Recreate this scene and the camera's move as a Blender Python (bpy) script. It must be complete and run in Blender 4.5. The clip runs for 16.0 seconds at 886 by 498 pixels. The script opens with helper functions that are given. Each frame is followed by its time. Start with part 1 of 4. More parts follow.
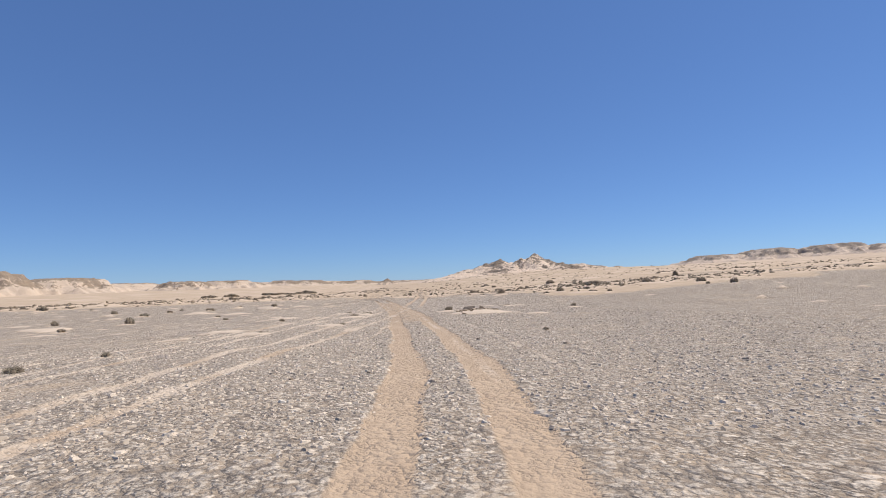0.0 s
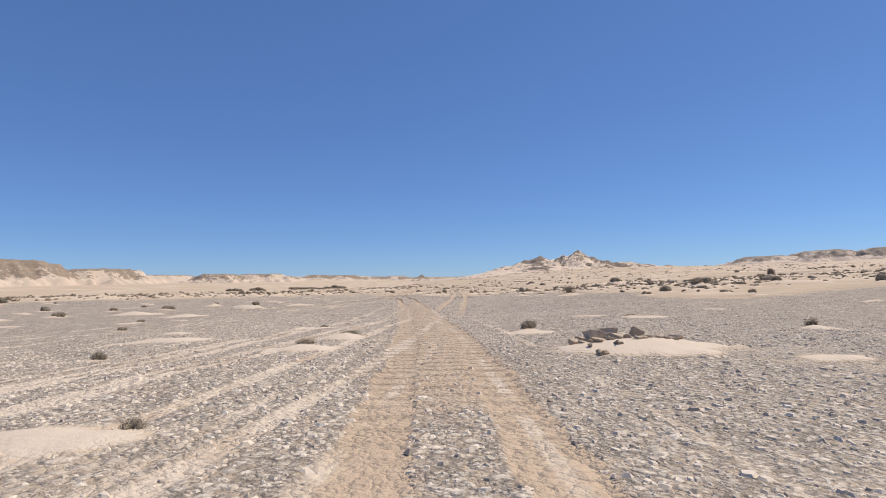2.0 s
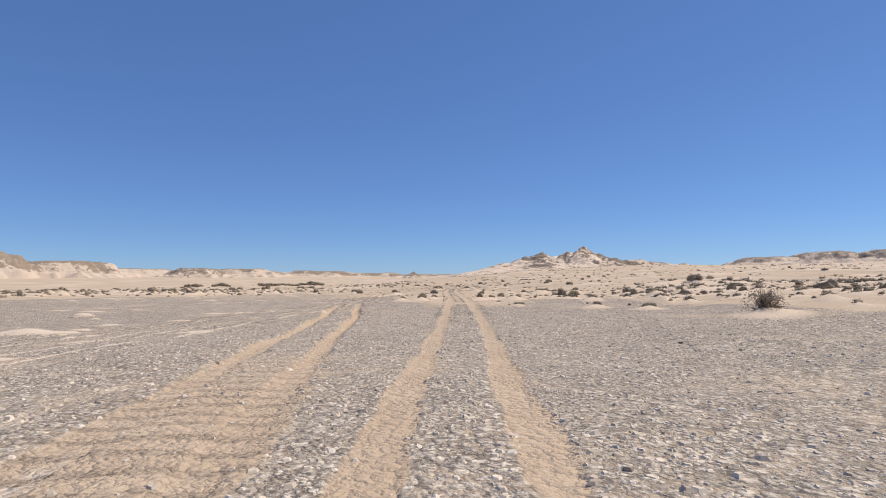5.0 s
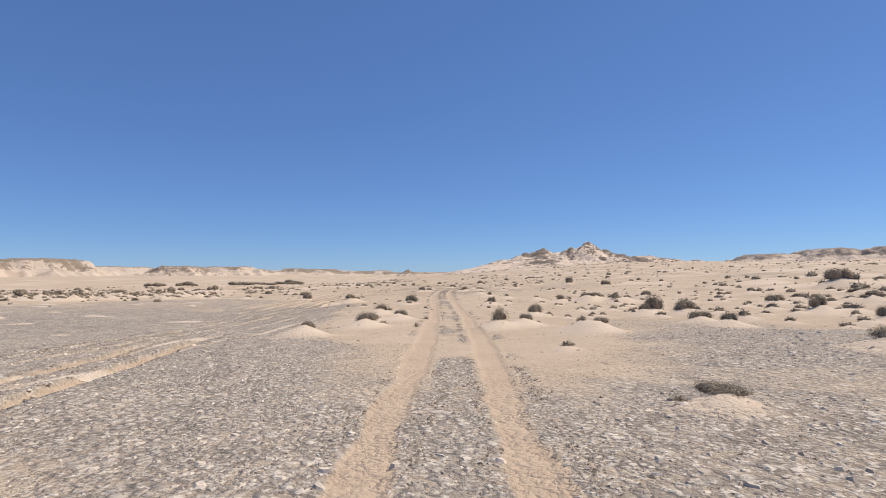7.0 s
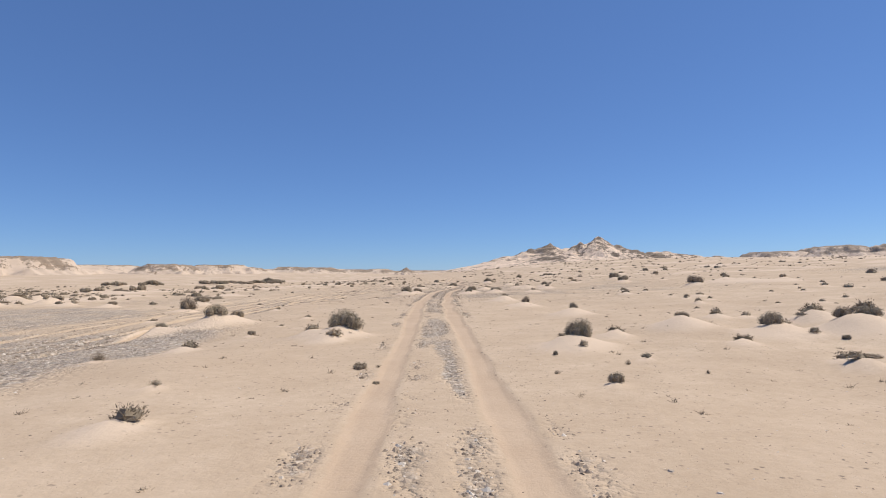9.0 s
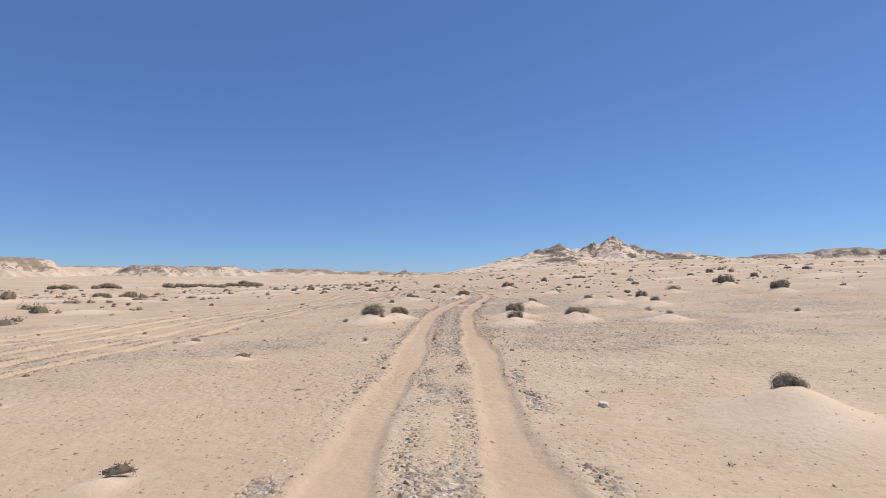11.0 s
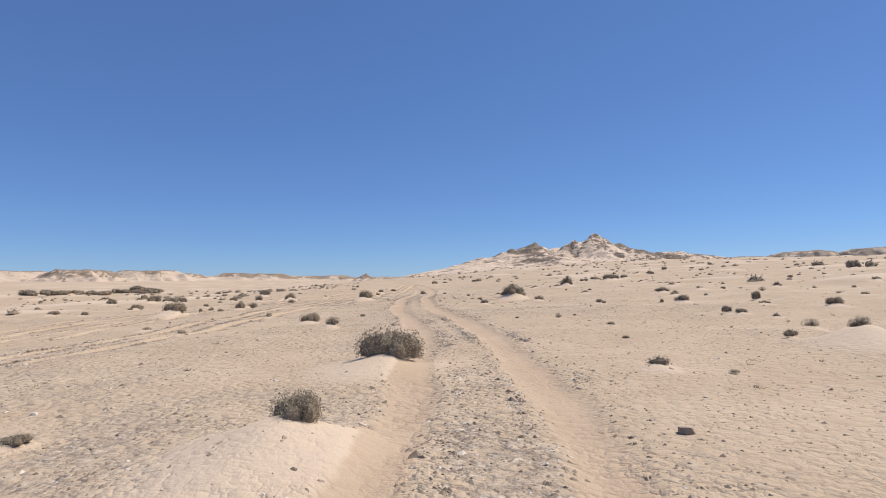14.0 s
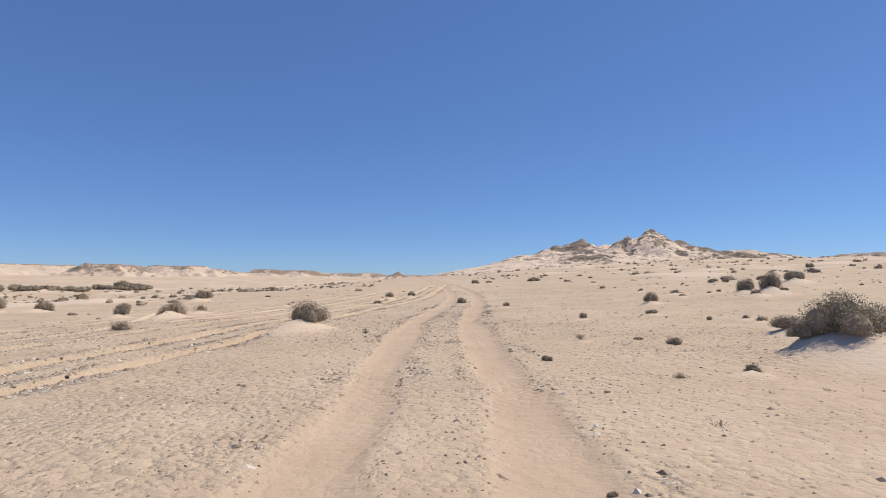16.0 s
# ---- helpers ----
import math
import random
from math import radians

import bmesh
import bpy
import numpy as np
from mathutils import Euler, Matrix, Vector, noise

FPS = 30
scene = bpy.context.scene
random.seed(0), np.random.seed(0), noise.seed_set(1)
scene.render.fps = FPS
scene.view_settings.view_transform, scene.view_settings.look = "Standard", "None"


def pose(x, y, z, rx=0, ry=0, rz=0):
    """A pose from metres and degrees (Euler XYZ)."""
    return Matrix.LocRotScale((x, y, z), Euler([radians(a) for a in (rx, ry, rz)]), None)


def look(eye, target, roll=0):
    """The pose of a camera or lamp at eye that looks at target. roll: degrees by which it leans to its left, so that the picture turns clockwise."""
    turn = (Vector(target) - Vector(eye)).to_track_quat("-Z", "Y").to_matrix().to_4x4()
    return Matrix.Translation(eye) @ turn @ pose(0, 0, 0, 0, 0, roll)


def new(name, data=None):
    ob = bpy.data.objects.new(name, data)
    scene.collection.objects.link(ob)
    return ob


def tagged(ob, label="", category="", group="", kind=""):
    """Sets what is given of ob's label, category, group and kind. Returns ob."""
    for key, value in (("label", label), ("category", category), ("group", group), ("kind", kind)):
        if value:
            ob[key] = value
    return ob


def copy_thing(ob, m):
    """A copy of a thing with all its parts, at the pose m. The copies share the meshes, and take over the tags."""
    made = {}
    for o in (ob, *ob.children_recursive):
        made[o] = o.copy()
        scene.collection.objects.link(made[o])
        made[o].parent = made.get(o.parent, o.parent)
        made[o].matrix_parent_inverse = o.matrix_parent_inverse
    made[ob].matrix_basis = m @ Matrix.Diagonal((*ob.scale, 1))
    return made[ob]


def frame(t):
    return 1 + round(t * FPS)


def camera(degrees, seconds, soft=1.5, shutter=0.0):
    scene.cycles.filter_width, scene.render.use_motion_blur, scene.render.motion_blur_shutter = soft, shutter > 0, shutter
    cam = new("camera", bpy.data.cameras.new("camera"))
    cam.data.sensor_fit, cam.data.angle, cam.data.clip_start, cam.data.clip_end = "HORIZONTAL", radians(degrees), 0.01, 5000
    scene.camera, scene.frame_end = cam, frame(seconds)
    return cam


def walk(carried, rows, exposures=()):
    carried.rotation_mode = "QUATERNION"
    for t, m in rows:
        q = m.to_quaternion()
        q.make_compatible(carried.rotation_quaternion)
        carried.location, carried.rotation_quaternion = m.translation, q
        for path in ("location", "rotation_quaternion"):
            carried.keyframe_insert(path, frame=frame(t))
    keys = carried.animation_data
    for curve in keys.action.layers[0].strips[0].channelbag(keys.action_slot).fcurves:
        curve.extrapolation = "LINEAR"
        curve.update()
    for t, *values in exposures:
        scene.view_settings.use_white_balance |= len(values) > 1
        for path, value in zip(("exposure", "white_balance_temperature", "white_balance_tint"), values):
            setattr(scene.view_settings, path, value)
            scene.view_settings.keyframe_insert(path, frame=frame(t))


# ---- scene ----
cam = camera(76.0, 16.0, soft=1.0)

# The drive: seconds and the camera's pose.
PATH = [
    (0, look((-1.53, -9.58, 1.61), (-0.242, 0.319, 2.265), -1.88)),
    (0.5, look((-0.86, -4.64, 1.56), (0.349, 5.270, 2.165), -1.93)),
    (1, look((-0.40, 0.45, 1.55), (0.566, 10.383, 2.142), -1.48)),
    (1.5, look((-0.21, 5.44, 1.38), (0.569, 15.396, 1.983), -1.21)),
    (2, look((-0.13, 10.56, 1.39), (0.537, 20.520, 2.012), -0.84)),
    (2.5, look((0.11, 15.51, 1.37), (0.746, 25.472, 1.978), -0.71)),
    (3, look((0.19, 20.86, 1.34), (0.827, 30.821, 1.946), -0.60)),
    (3.5, look((0.62, 26.65, 1.31), (1.279, 36.606, 1.913), -0.50)),
    (4, look((1.23, 32.94, 1.26), (1.927, 42.903, 1.851), -0.34)),
    (6.5, look((4.88, 64.44, 1.50), (5.740, 74.383, 2.065), -0.21)),
    (7, look((5.53, 70.97, 1.48), (6.388, 80.921, 2.025), -0.26)),
    (7.5, look((6.19, 77.01, 1.44), (7.056, 86.959, 1.986), -0.28)),
    (8, look((6.80, 83.35, 1.41), (7.663, 93.298, 1.961), -0.34)),
    (8.5, look((7.35, 89.32, 1.31), (8.215, 99.267, 1.847), -0.39)),
    (9, look((7.96, 95.69, 1.26), (8.825, 105.642, 1.780), -0.35)),
    (11.5, look((10.22, 126.97, 1.48), (11.102, 136.916, 2.048), -0.18)),
    (12, look((10.89, 133.64, 1.41), (11.783, 143.582, 1.964), -0.02)),
    (12.5, look((11.54, 139.75, 1.30), (12.557, 149.681, 1.876), 0.01)),
    (13, look((12.36, 146.08, 1.32), (13.633, 155.985, 1.899), 0.22)),
    (13.5, look((13.50, 151.63, 1.36), (14.959, 161.505, 1.973), -0.21)),
    (14, look((14.83, 157.34, 1.32), (16.318, 167.212, 1.956), -0.53)),
    (14.5, look((16.04, 162.73, 1.39), (17.425, 172.618, 2.014), -0.66)),
    (15, look((16.81, 168.80, 1.44), (17.914, 178.721, 2.063), -0.83)),
    (15.5, look((17.12, 174.63, 1.45), (18.037, 184.570, 2.056), -0.34)),
    (16, look((17.24, 180.56, 1.44), (18.136, 190.503, 2.061), 0.23)),
]
walk(cam, PATH)

# ---- light ----
SUN_HIGH, SUN_TURN = 56.0, 76.0    # degrees above the horizon, degrees to the right of the way ahead
world = bpy.data.worlds.new("sky")
scene.world = world
world.use_nodes = True
wt = world.node_tree
sky = wt.nodes.new("ShaderNodeTexSky")
sky.sky_type, sky.sun_disc = "NISHITA", False
sky.sun_elevation, sky.sun_rotation = radians(SUN_HIGH), radians(SUN_TURN)
sky.altitude, sky.air_density, sky.dust_density, sky.ozone_density = 2500, 1.0, 0.6, 4.0
wt.nodes["Background"].inputs["Strength"].default_value = 0.098
clear = wt.nodes.new("ShaderNodeMix")
clear.data_type, clear.blend_type = "RGBA", "MULTIPLY"
clear.inputs[0].default_value, clear.inputs[7].default_value = 1.0, (0.83, 1.0, 1.2, 1)
wt.links.new(sky.outputs[0], clear.inputs[6])
haze = wt.nodes.new("ShaderNodeMix")
haze.data_type = "RGBA"
haze.inputs[0].default_value, haze.inputs[7].default_value = 0.36, (1.1, 2.25, 5.6, 1)
wt.links.new(clear.outputs[2], haze.inputs[6])
wt.links.new(haze.outputs[2], wt.nodes["Background"].inputs["Color"])
sun_data = bpy.data.lights.new("sun", "SUN")
sun_data.energy, sun_data.angle, sun_data.color = 4.45, radians(0.55), (1.0, 0.92, 0.80)
sun = new("sun", sun_data)
sun_way = Vector((math.sin(radians(SUN_TURN)) * math.cos(radians(SUN_HIGH)),
                  math.cos(radians(SUN_TURN)) * math.cos(radians(SUN_HIGH)), math.sin(radians(SUN_HIGH))))
sun.matrix_world = look(sun_way * 300, (0, 0, 0))
scene.view_settings.exposure = 0.0


# ---- materials ----
class Nodes:
    """A short way to write a node material."""

    def __init__(self, name, rough=0.9):
        self.mat = bpy.data.materials.new(name)
        self.mat.use_nodes = True
        self.tree = self.mat.node_tree
        self.bsdf = self.tree.nodes["Principled BSDF"]
        self.bsdf.inputs["Roughness"].default_value = rough
        self.bsdf.inputs["Specular IOR Level"].default_value = 0.2
        self.co = self.tree.nodes.new("ShaderNodeNewGeometry").outputs["Position"]

    def node(self, kind, **kw):
        n = self.tree.nodes.new(kind)
        for k, v in kw.items():
            self.put(n.inputs[k.replace("_", " ")], v)
        return n

    def put(self, socket, v):
        if isinstance(v, bpy.types.NodeSocket):
            self.tree.links.new(v, socket)
        else:
            socket.default_value = v

    def noise(self, scale, detail=5.0, rough=0.6, co=None):
        return self.node("ShaderNodeTexNoise", Vector=co or self.co, Scale=scale, Detail=detail, Roughness=rough).outputs["Fac"]

    def cells(self, scale, co=None, out="Distance"):
        return self.node("ShaderNodeTexVoronoi", Vector=co or self.co, Scale=scale).outputs[out]

    def ramp(self, fac, a, b, lo=0.0, hi=1.0):
        n = self.node("ShaderNodeMapRange", Value=fac)
        n.inputs["From Min"].default_value, n.inputs["From Max"].default_value = a, b
        n.inputs["To Min"].default_value, n.inputs["To Max"].default_value = lo, hi
        return n.outputs["Result"]

    def mix(self, fac, a, b, mode="MIX"):
        n = self.tree.nodes.new("ShaderNodeMix")
        n.data_type, n.blend_type = "RGBA", mode
        self.put(n.inputs[0], fac)
        for s, v in ((n.inputs[6], a), (n.inputs[7], b)):
            self.put(s, (*v, 1) if isinstance(v, tuple) and len(v) == 3 else v)
        return n.outputs[2]

    def math(self, op, a, b=0.0):
        n = self.tree.nodes.new("ShaderNodeMath")
        n.operation = op
        self.put(n.inputs[0], a)
        self.put(n.inputs[1], b)
        return n.outputs[0]

    def attr(self, name):
        n = self.tree.nodes.new("ShaderNodeAttribute")
        n.attribute_name = name
        return n.outputs["Fac"]

    def stretched(self, x, y, z, turn=0.0):
        n = self.node("ShaderNodeMapping", Vector=self.co)
        n.inputs["Scale"].default_value, n.inputs["Rotation"].default_value = (x, y, z), (0, 0, turn)
        return n.outputs[0]

    def done(self, colour, height=None, strength=0.4, distance=0.05):
        self.put(self.bsdf.inputs["Base Color"], colour)
        if height is not None:
            b = self.node("ShaderNodeBump", Height=height, Strength=strength, Distance=distance)
            self.put(self.bsdf.inputs["Normal"], b.outputs[0])
        return self.mat


def ground_material():
    n = Nodes("desert_ground", 0.95)
    gravel, rut, fresh, pale = n.attr("gravel"), n.attr("rut"), n.attr("fresh"), n.attr("pale")
    broad, mid, fine = n.noise(0.06, 4), n.noise(0.9, 6), n.noise(14, 5, 0.7)
    sand = n.mix(n.ramp(broad, 0.35, 0.65), SAND, (0.543, 0.416, 0.294))
    sand = n.mix(n.ramp(mid, 0.35, 0.75, 0, 0.5), sand, (0.483, 0.366, 0.252))
    grit = n.ramp(n.cells(30, out="Distance"), 0.05, 0.16, 1, 0)
    grit = n.math("MULTIPLY", grit, n.ramp(n.noise(3.0, 3), 0.36, 0.56))
    lumps = n.math("MULTIPLY", n.ramp(n.cells(8), 0.10, 0.20, 1, 0), n.ramp(n.noise(1.1, 4), 0.44, 0.56))
    grit = n.math("MAXIMUM", grit, lumps)
    crust = n.math("ADD", n.ramp(n.noise(5.5, 5, 0.7), 0.38, 0.62, 0, 0.5), n.ramp(n.noise(0.45, 6, 0.65), 0.4, 0.62, 0, 0.55))
    sand = n.mix(crust, sand, (0.478, 0.361, 0.248))
    sand = n.mix(n.math("MULTIPLY", grit, 0.8), sand, (0.20, 0.155, 0.115))
    bend = n.node("ShaderNodeTexNoise", Vector=n.co, Scale=9.0, Detail=3.0, Roughness=0.6).outputs["Color"]
    lay = n.tree.nodes.new("ShaderNodeVectorMath")
    lay.operation = "MULTIPLY_ADD"
    n.put(lay.inputs[0], bend)
    lay.inputs[1].default_value = (0.16, 0.16, 0.16)
    n.put(lay.inputs[2], n.co)
    bed = lay.outputs[0]
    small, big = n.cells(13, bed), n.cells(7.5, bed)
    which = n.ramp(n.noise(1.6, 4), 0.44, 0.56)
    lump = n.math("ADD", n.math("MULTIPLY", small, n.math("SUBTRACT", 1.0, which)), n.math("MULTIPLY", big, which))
    tint = n.mix(which, n.cells(13, bed, "Color"), n.cells(7.5, bed, "Color"))
    pebble = n.mix(n.ramp(tint, 0.25, 0.7), (0.285, 0.232, 0.18), (0.765, 0.65, 0.518))
    # Shade between pebbles is put into the colour: patches of dark, the rest sand.
    shaded_gaps = n.mix(n.ramp(n.noise(2.2, 4), 0.4, 0.62, 0.3, 0.95), (0.13, 0.107, 0.086), sand)
    stony = n.mix(n.ramp(lump, 0.36, 0.5), pebble, shaded_gaps)
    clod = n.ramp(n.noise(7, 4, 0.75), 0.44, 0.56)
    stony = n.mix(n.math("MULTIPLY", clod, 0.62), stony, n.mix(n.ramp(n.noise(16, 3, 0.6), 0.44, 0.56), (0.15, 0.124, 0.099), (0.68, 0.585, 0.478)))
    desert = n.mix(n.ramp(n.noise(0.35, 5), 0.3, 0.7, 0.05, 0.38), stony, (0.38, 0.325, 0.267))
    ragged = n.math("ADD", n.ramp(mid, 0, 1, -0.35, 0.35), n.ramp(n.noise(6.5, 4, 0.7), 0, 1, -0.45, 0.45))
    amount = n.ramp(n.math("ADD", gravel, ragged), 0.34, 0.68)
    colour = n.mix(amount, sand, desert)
    colour = n.mix(n.math("MULTIPLY", fresh, 0.8), colour, n.mix(mid, (0.615, 0.482, 0.355), (0.69, 0.55, 0.415)))
    track = n.mix(n.ramp(mid, 0.3, 0.7), (0.475, 0.35, 0.24), (0.54, 0.408, 0.287))
    colour = n.mix(n.ramp(n.math("ADD", rut, n.ramp(n.noise(4, 5), 0, 1, -0.3, 0.3)), 0.38, 0.62), colour, track)
    colour = n.mix(n.ramp(n.math("ADD", pale, n.ramp(n.noise(5, 4), 0, 1, -0.3, 0.3)), 0.35, 0.65), colour, n.mix(mid, (0.60, 0.482, 0.365), (0.68, 0.557, 0.43)))
    comb = n.tree.nodes.new("ShaderNodeTexWave")
    comb.bands_direction = "Y"
    for key, v in (("Scale", 0.62), ("Distortion", 2.2), ("Detail", 4.0), ("Detail Scale", 1.6)):
        comb.inputs[key].default_value = v
    n.put(comb.inputs["Vector"], n.co)
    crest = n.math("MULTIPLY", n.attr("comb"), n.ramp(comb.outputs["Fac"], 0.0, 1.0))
    # Troughs darkened in colour: ridge shading, broken up in pebble tones.
    trough_shade = n.math("MULTIPLY", n.math("MULTIPLY", n.attr("comb"), n.ramp(comb.outputs["Fac"], 0.45, 0.2)), n.ramp(n.noise(4.5, 4, 0.7), 0.42, 0.55, 0.35, 1.0))
    colour = n.mix(n.math("MULTIPLY", trough_shade, 0.85), colour, n.mix(n.ramp(n.noise(22, 3), 0.42, 0.58), (0.2, 0.15, 0.106), (0.42, 0.325, 0.23)))
    ripple = n.noise(5, 3, 0.5, n.stretched(0.6, 2.6, 1, 0.5))
    height = n.math("ADD", n.math("MULTIPLY", fine, 0.35), n.math("MULTIPLY", ripple, 0.11))
    height = n.math("ADD", height, n.math("MULTIPLY", n.math("MULTIPLY", n.math("POWER", lump, 2.0), gravel), -4.2))
    height = n.math("ADD", height, n.math("MULTIPLY", crest, 0.5))
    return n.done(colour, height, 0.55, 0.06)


def rock_material(name, low, high, sand, bright, broken=2.1):
    n = Nodes(name, 0.95)
    rock = n.attr("rock")
    pale = n.mix(n.noise(0.08, 6), sand, bright)
    dark = n.mix(n.ramp(n.noise(0.35, 8, 0.7), 0.3, 0.7), low, high)
    speck = n.noise(0.3, 10, 0.78)
    k = n.ramp(n.math("ADD", rock, n.ramp(speck, 0, 1, -broken, broken)), 0.37, 0.45)
    layer = n.noise(1.0, 4, 0.6, n.stretched(0.02, 0.02, 1.4))
    dark = n.mix(n.ramp(layer, 0.4, 0.6, 0, 0.45), dark, (0.36, 0.30, 0.235))
    return n.done(n.mix(k, pale, dark), n.noise(0.8, 8, 0.7), 0.8, 0.8)


def stone_material(name, low, high, plain=0.86):
    n = Nodes(name, 0.85)
    r = n.tree.nodes.new("ShaderNodeNewGeometry").outputs["Random Per Island"]
    c = n.mix(n.ramp(r, 0.0, 0.9), low, high)
    c = n.mix(n.ramp(r, plain, plain + 0.02), c, (0.68, 0.60, 0.50))
    return n.done(n.mix(n.ramp(n.noise(25, 4), 0.4, 0.7, 0, 0.4), c, (0.42, 0.35, 0.28)))


def lone_stone_material():
    n = Nodes("lone_stone", 0.85)
    o = n.tree.nodes.new("ShaderNodeObjectInfo").outputs["Random"]
    c = n.mix(n.ramp(o, 0.0, 0.8), (0.24, 0.182, 0.13), (0.55, 0.445, 0.335))
    c = n.mix(n.ramp(o, 0.86, 0.9), c, (0.74, 0.67, 0.57))
    return n.done(n.mix(n.ramp(n.noise(30, 5, 0.65), 0.4, 0.65, 0, 0.5), c, (0.40, 0.31, 0.225)), n.noise(40, 5, 0.7), 0.5, 0.01)


def leaf_material(name, a, b, dry):
    n = Nodes(name, 0.8)
    r = n.tree.nodes.new("ShaderNodeNewGeometry").outputs["Random Per Island"]
    o = n.tree.nodes.new("ShaderNodeObjectInfo").outputs["Random"]
    c = n.mix(r, a, b)
    c = n.mix(n.ramp(o, 0.55, 1.0, 0, 0.8), c, dry)
    return n.done(n.mix(n.ramp(r, 0.85, 0.9, 0, 0.7), c, (0.24, 0.19, 0.13)))


def slab_material():
    n = Nodes("sandstone_slab", 0.9)
    o = n.tree.nodes.new("ShaderNodeObjectInfo").outputs["Random"]
    c = n.mix(n.ramp(o, 0.1, 0.9), (0.40, 0.305, 0.21), (0.60, 0.49, 0.36))
    c = n.mix(n.ramp(n.noise(9, 5, 0.65), 0.4, 0.65, 0, 0.6), c, (0.31, 0.23, 0.155))
    layer = n.noise(6, 4, 0.6, n.stretched(0.3, 0.3, 5.0))
    return n.done(n.mix(n.ramp(layer, 0.45, 0.6, 0, 0.4), c, (0.52, 0.42, 0.31)), n.noise(22, 6, 0.7), 0.5, 0.02)


SAND = (0.602, 0.473, 0.341)
M_SLAB = slab_material()
M_GROUND = ground_material()
M_ROCK = rock_material("weathered_rock", (0.11, 0.083, 0.062), (0.27, 0.207, 0.152), (0.6, 0.458, 0.335), (0.82, 0.66, 0.515))
# Mesa rock spans softer tones than the hill's: distance haze put into its colour.
M_CLIFF = rock_material("brown_cliff_rock", (0.21, 0.155, 0.108), (0.35, 0.262, 0.186), (0.53, 0.413, 0.31), (0.66, 0.53, 0.41), 1.3)
M_SLOPE = rock_material("tan_slope_rock", (0.25, 0.195, 0.15), (0.37, 0.29, 0.222), (0.54, 0.425, 0.325), (0.7, 0.555, 0.43), 1.0)
M_STONE = stone_material("gravel_stone", (0.41, 0.33, 0.25), (0.79, 0.662, 0.518), 0.95)
M_DARK_STONE = stone_material("dark_pebble", (0.17, 0.128, 0.09), (0.46, 0.355, 0.255))
M_LONE_STONE = lone_stone_material()
M_LEAF = leaf_material("shrub_leaves", (0.31, 0.268, 0.188), (0.47, 0.4, 0.285), (0.37, 0.285, 0.2))
M_TUFT = leaf_material("dark_tufts", (0.17, 0.135, 0.092), (0.33, 0.265, 0.185), (0.24, 0.18, 0.125))
M_TWIG = leaf_material("dry_twigs", (0.17, 0.138, 0.1), (0.31, 0.245, 0.175), (0.25, 0.19, 0.135))


# ---- meshes ----
def mesh_of(name, verts, faces, material, smooth_faces=False):
    """A mesh from arrays: verts (n, 3), faces (m, 3 or 4)."""
    verts, faces = np.asarray(verts, np.float32), np.asarray(faces, np.int32)
    me, k = bpy.data.meshes.new(name), faces.shape[1]
    me.vertices.add(len(verts))
    me.vertices.foreach_set("co", verts.ravel())
    me.loops.add(faces.size)
    me.loops.foreach_set("vertex_index", faces.ravel())
    me.polygons.add(len(faces))
    me.polygons.foreach_set("loop_start", np.arange(len(faces), dtype=np.int32) * k)
    me.polygons.foreach_set("use_smooth", np.full(len(faces), smooth_faces))
    me.update(calc_edges=True)
    me.materials.append(material)
    return me


def weight(me, name, values):
    me.attributes.new(name, "FLOAT", "POINT").data.foreach_set("value", np.asarray(values, np.float32).ravel())


def grid_faces(rows, cols):
    i = np.arange(rows * cols).reshape(rows, cols)
    return np.stack([i[:-1, :-1], i[:-1, 1:], i[1:, 1:], i[1:, :-1]], -1).reshape(-1, 4)


def waves(x, y, size, seed, octaves=4, gain=0.5):
    """Smooth value noise, about -1 to 1, with bumps of that size."""
    total, amp, norm = np.zeros(np.broadcast(x, y).shape), 1.0, 0.0
    rng = np.random.default_rng(seed)
    for _ in range(octaves):
        table = rng.uniform(-1, 1, (128, 128))
        gx, gy = np.asarray(x / size + 1000.37), np.asarray(y / size + 1000.71)
        ix, iy = np.floor(gx).astype(int), np.floor(gy).astype(int)
        fx, fy = gx - ix, gy - iy
        fx, fy = fx * fx * (3 - 2 * fx), fy * fy * (3 - 2 * fy)
        a, b, c, d = (table[(iy + j) % 128, (ix + i) % 128] for j in (0, 1) for i in (0, 1))
        total = total + amp * ((a * (1 - fx) + b * fx) * (1 - fy) + (c * (1 - fx) + d * fx) * fy)
        norm, amp, size = norm + amp, amp * gain, size * 0.5
    return total / norm * 1.6


# ---- the land ----
# The middle of the driven track: x for each y.
TRACK_Y = [-60, -9.6, -4.6, 0.4, 5.4, 10.6, 15.5, 20.9, 26.6, 32.9, 64.4, 71, 77, 83.4, 89.3, 95.7, 127, 133.6, 139.7, 146.1, 151.6, 157.3, 162.7,
           168.8, 174.6, 180.6, 188.4, 191.2, 195.6, 203, 213, 226, 244, 310]
TRACK_X = [-9, -1.53, -0.86, -0.4, -0.21, -0.13, 0.11, 0.19, 0.62, 1.23, 4.88, 5.53, 6.19, 6.8, 7.35, 7.96, 10.22, 10.89, 11.54, 12.36, 13.5, 14.83,
           16.04, 16.81, 17.12, 17.24, 17.79, 18.11, 18.6, 19.9, 21.5, 22.6, 23.3, 25]


def track_x(y):
    return np.interp(y, TRACK_Y, TRACK_X)


def smooth(a, b, v):
    k = np.clip((v - a) / (b - a), 0, 1)
    return k * k * (3 - 2 * k)


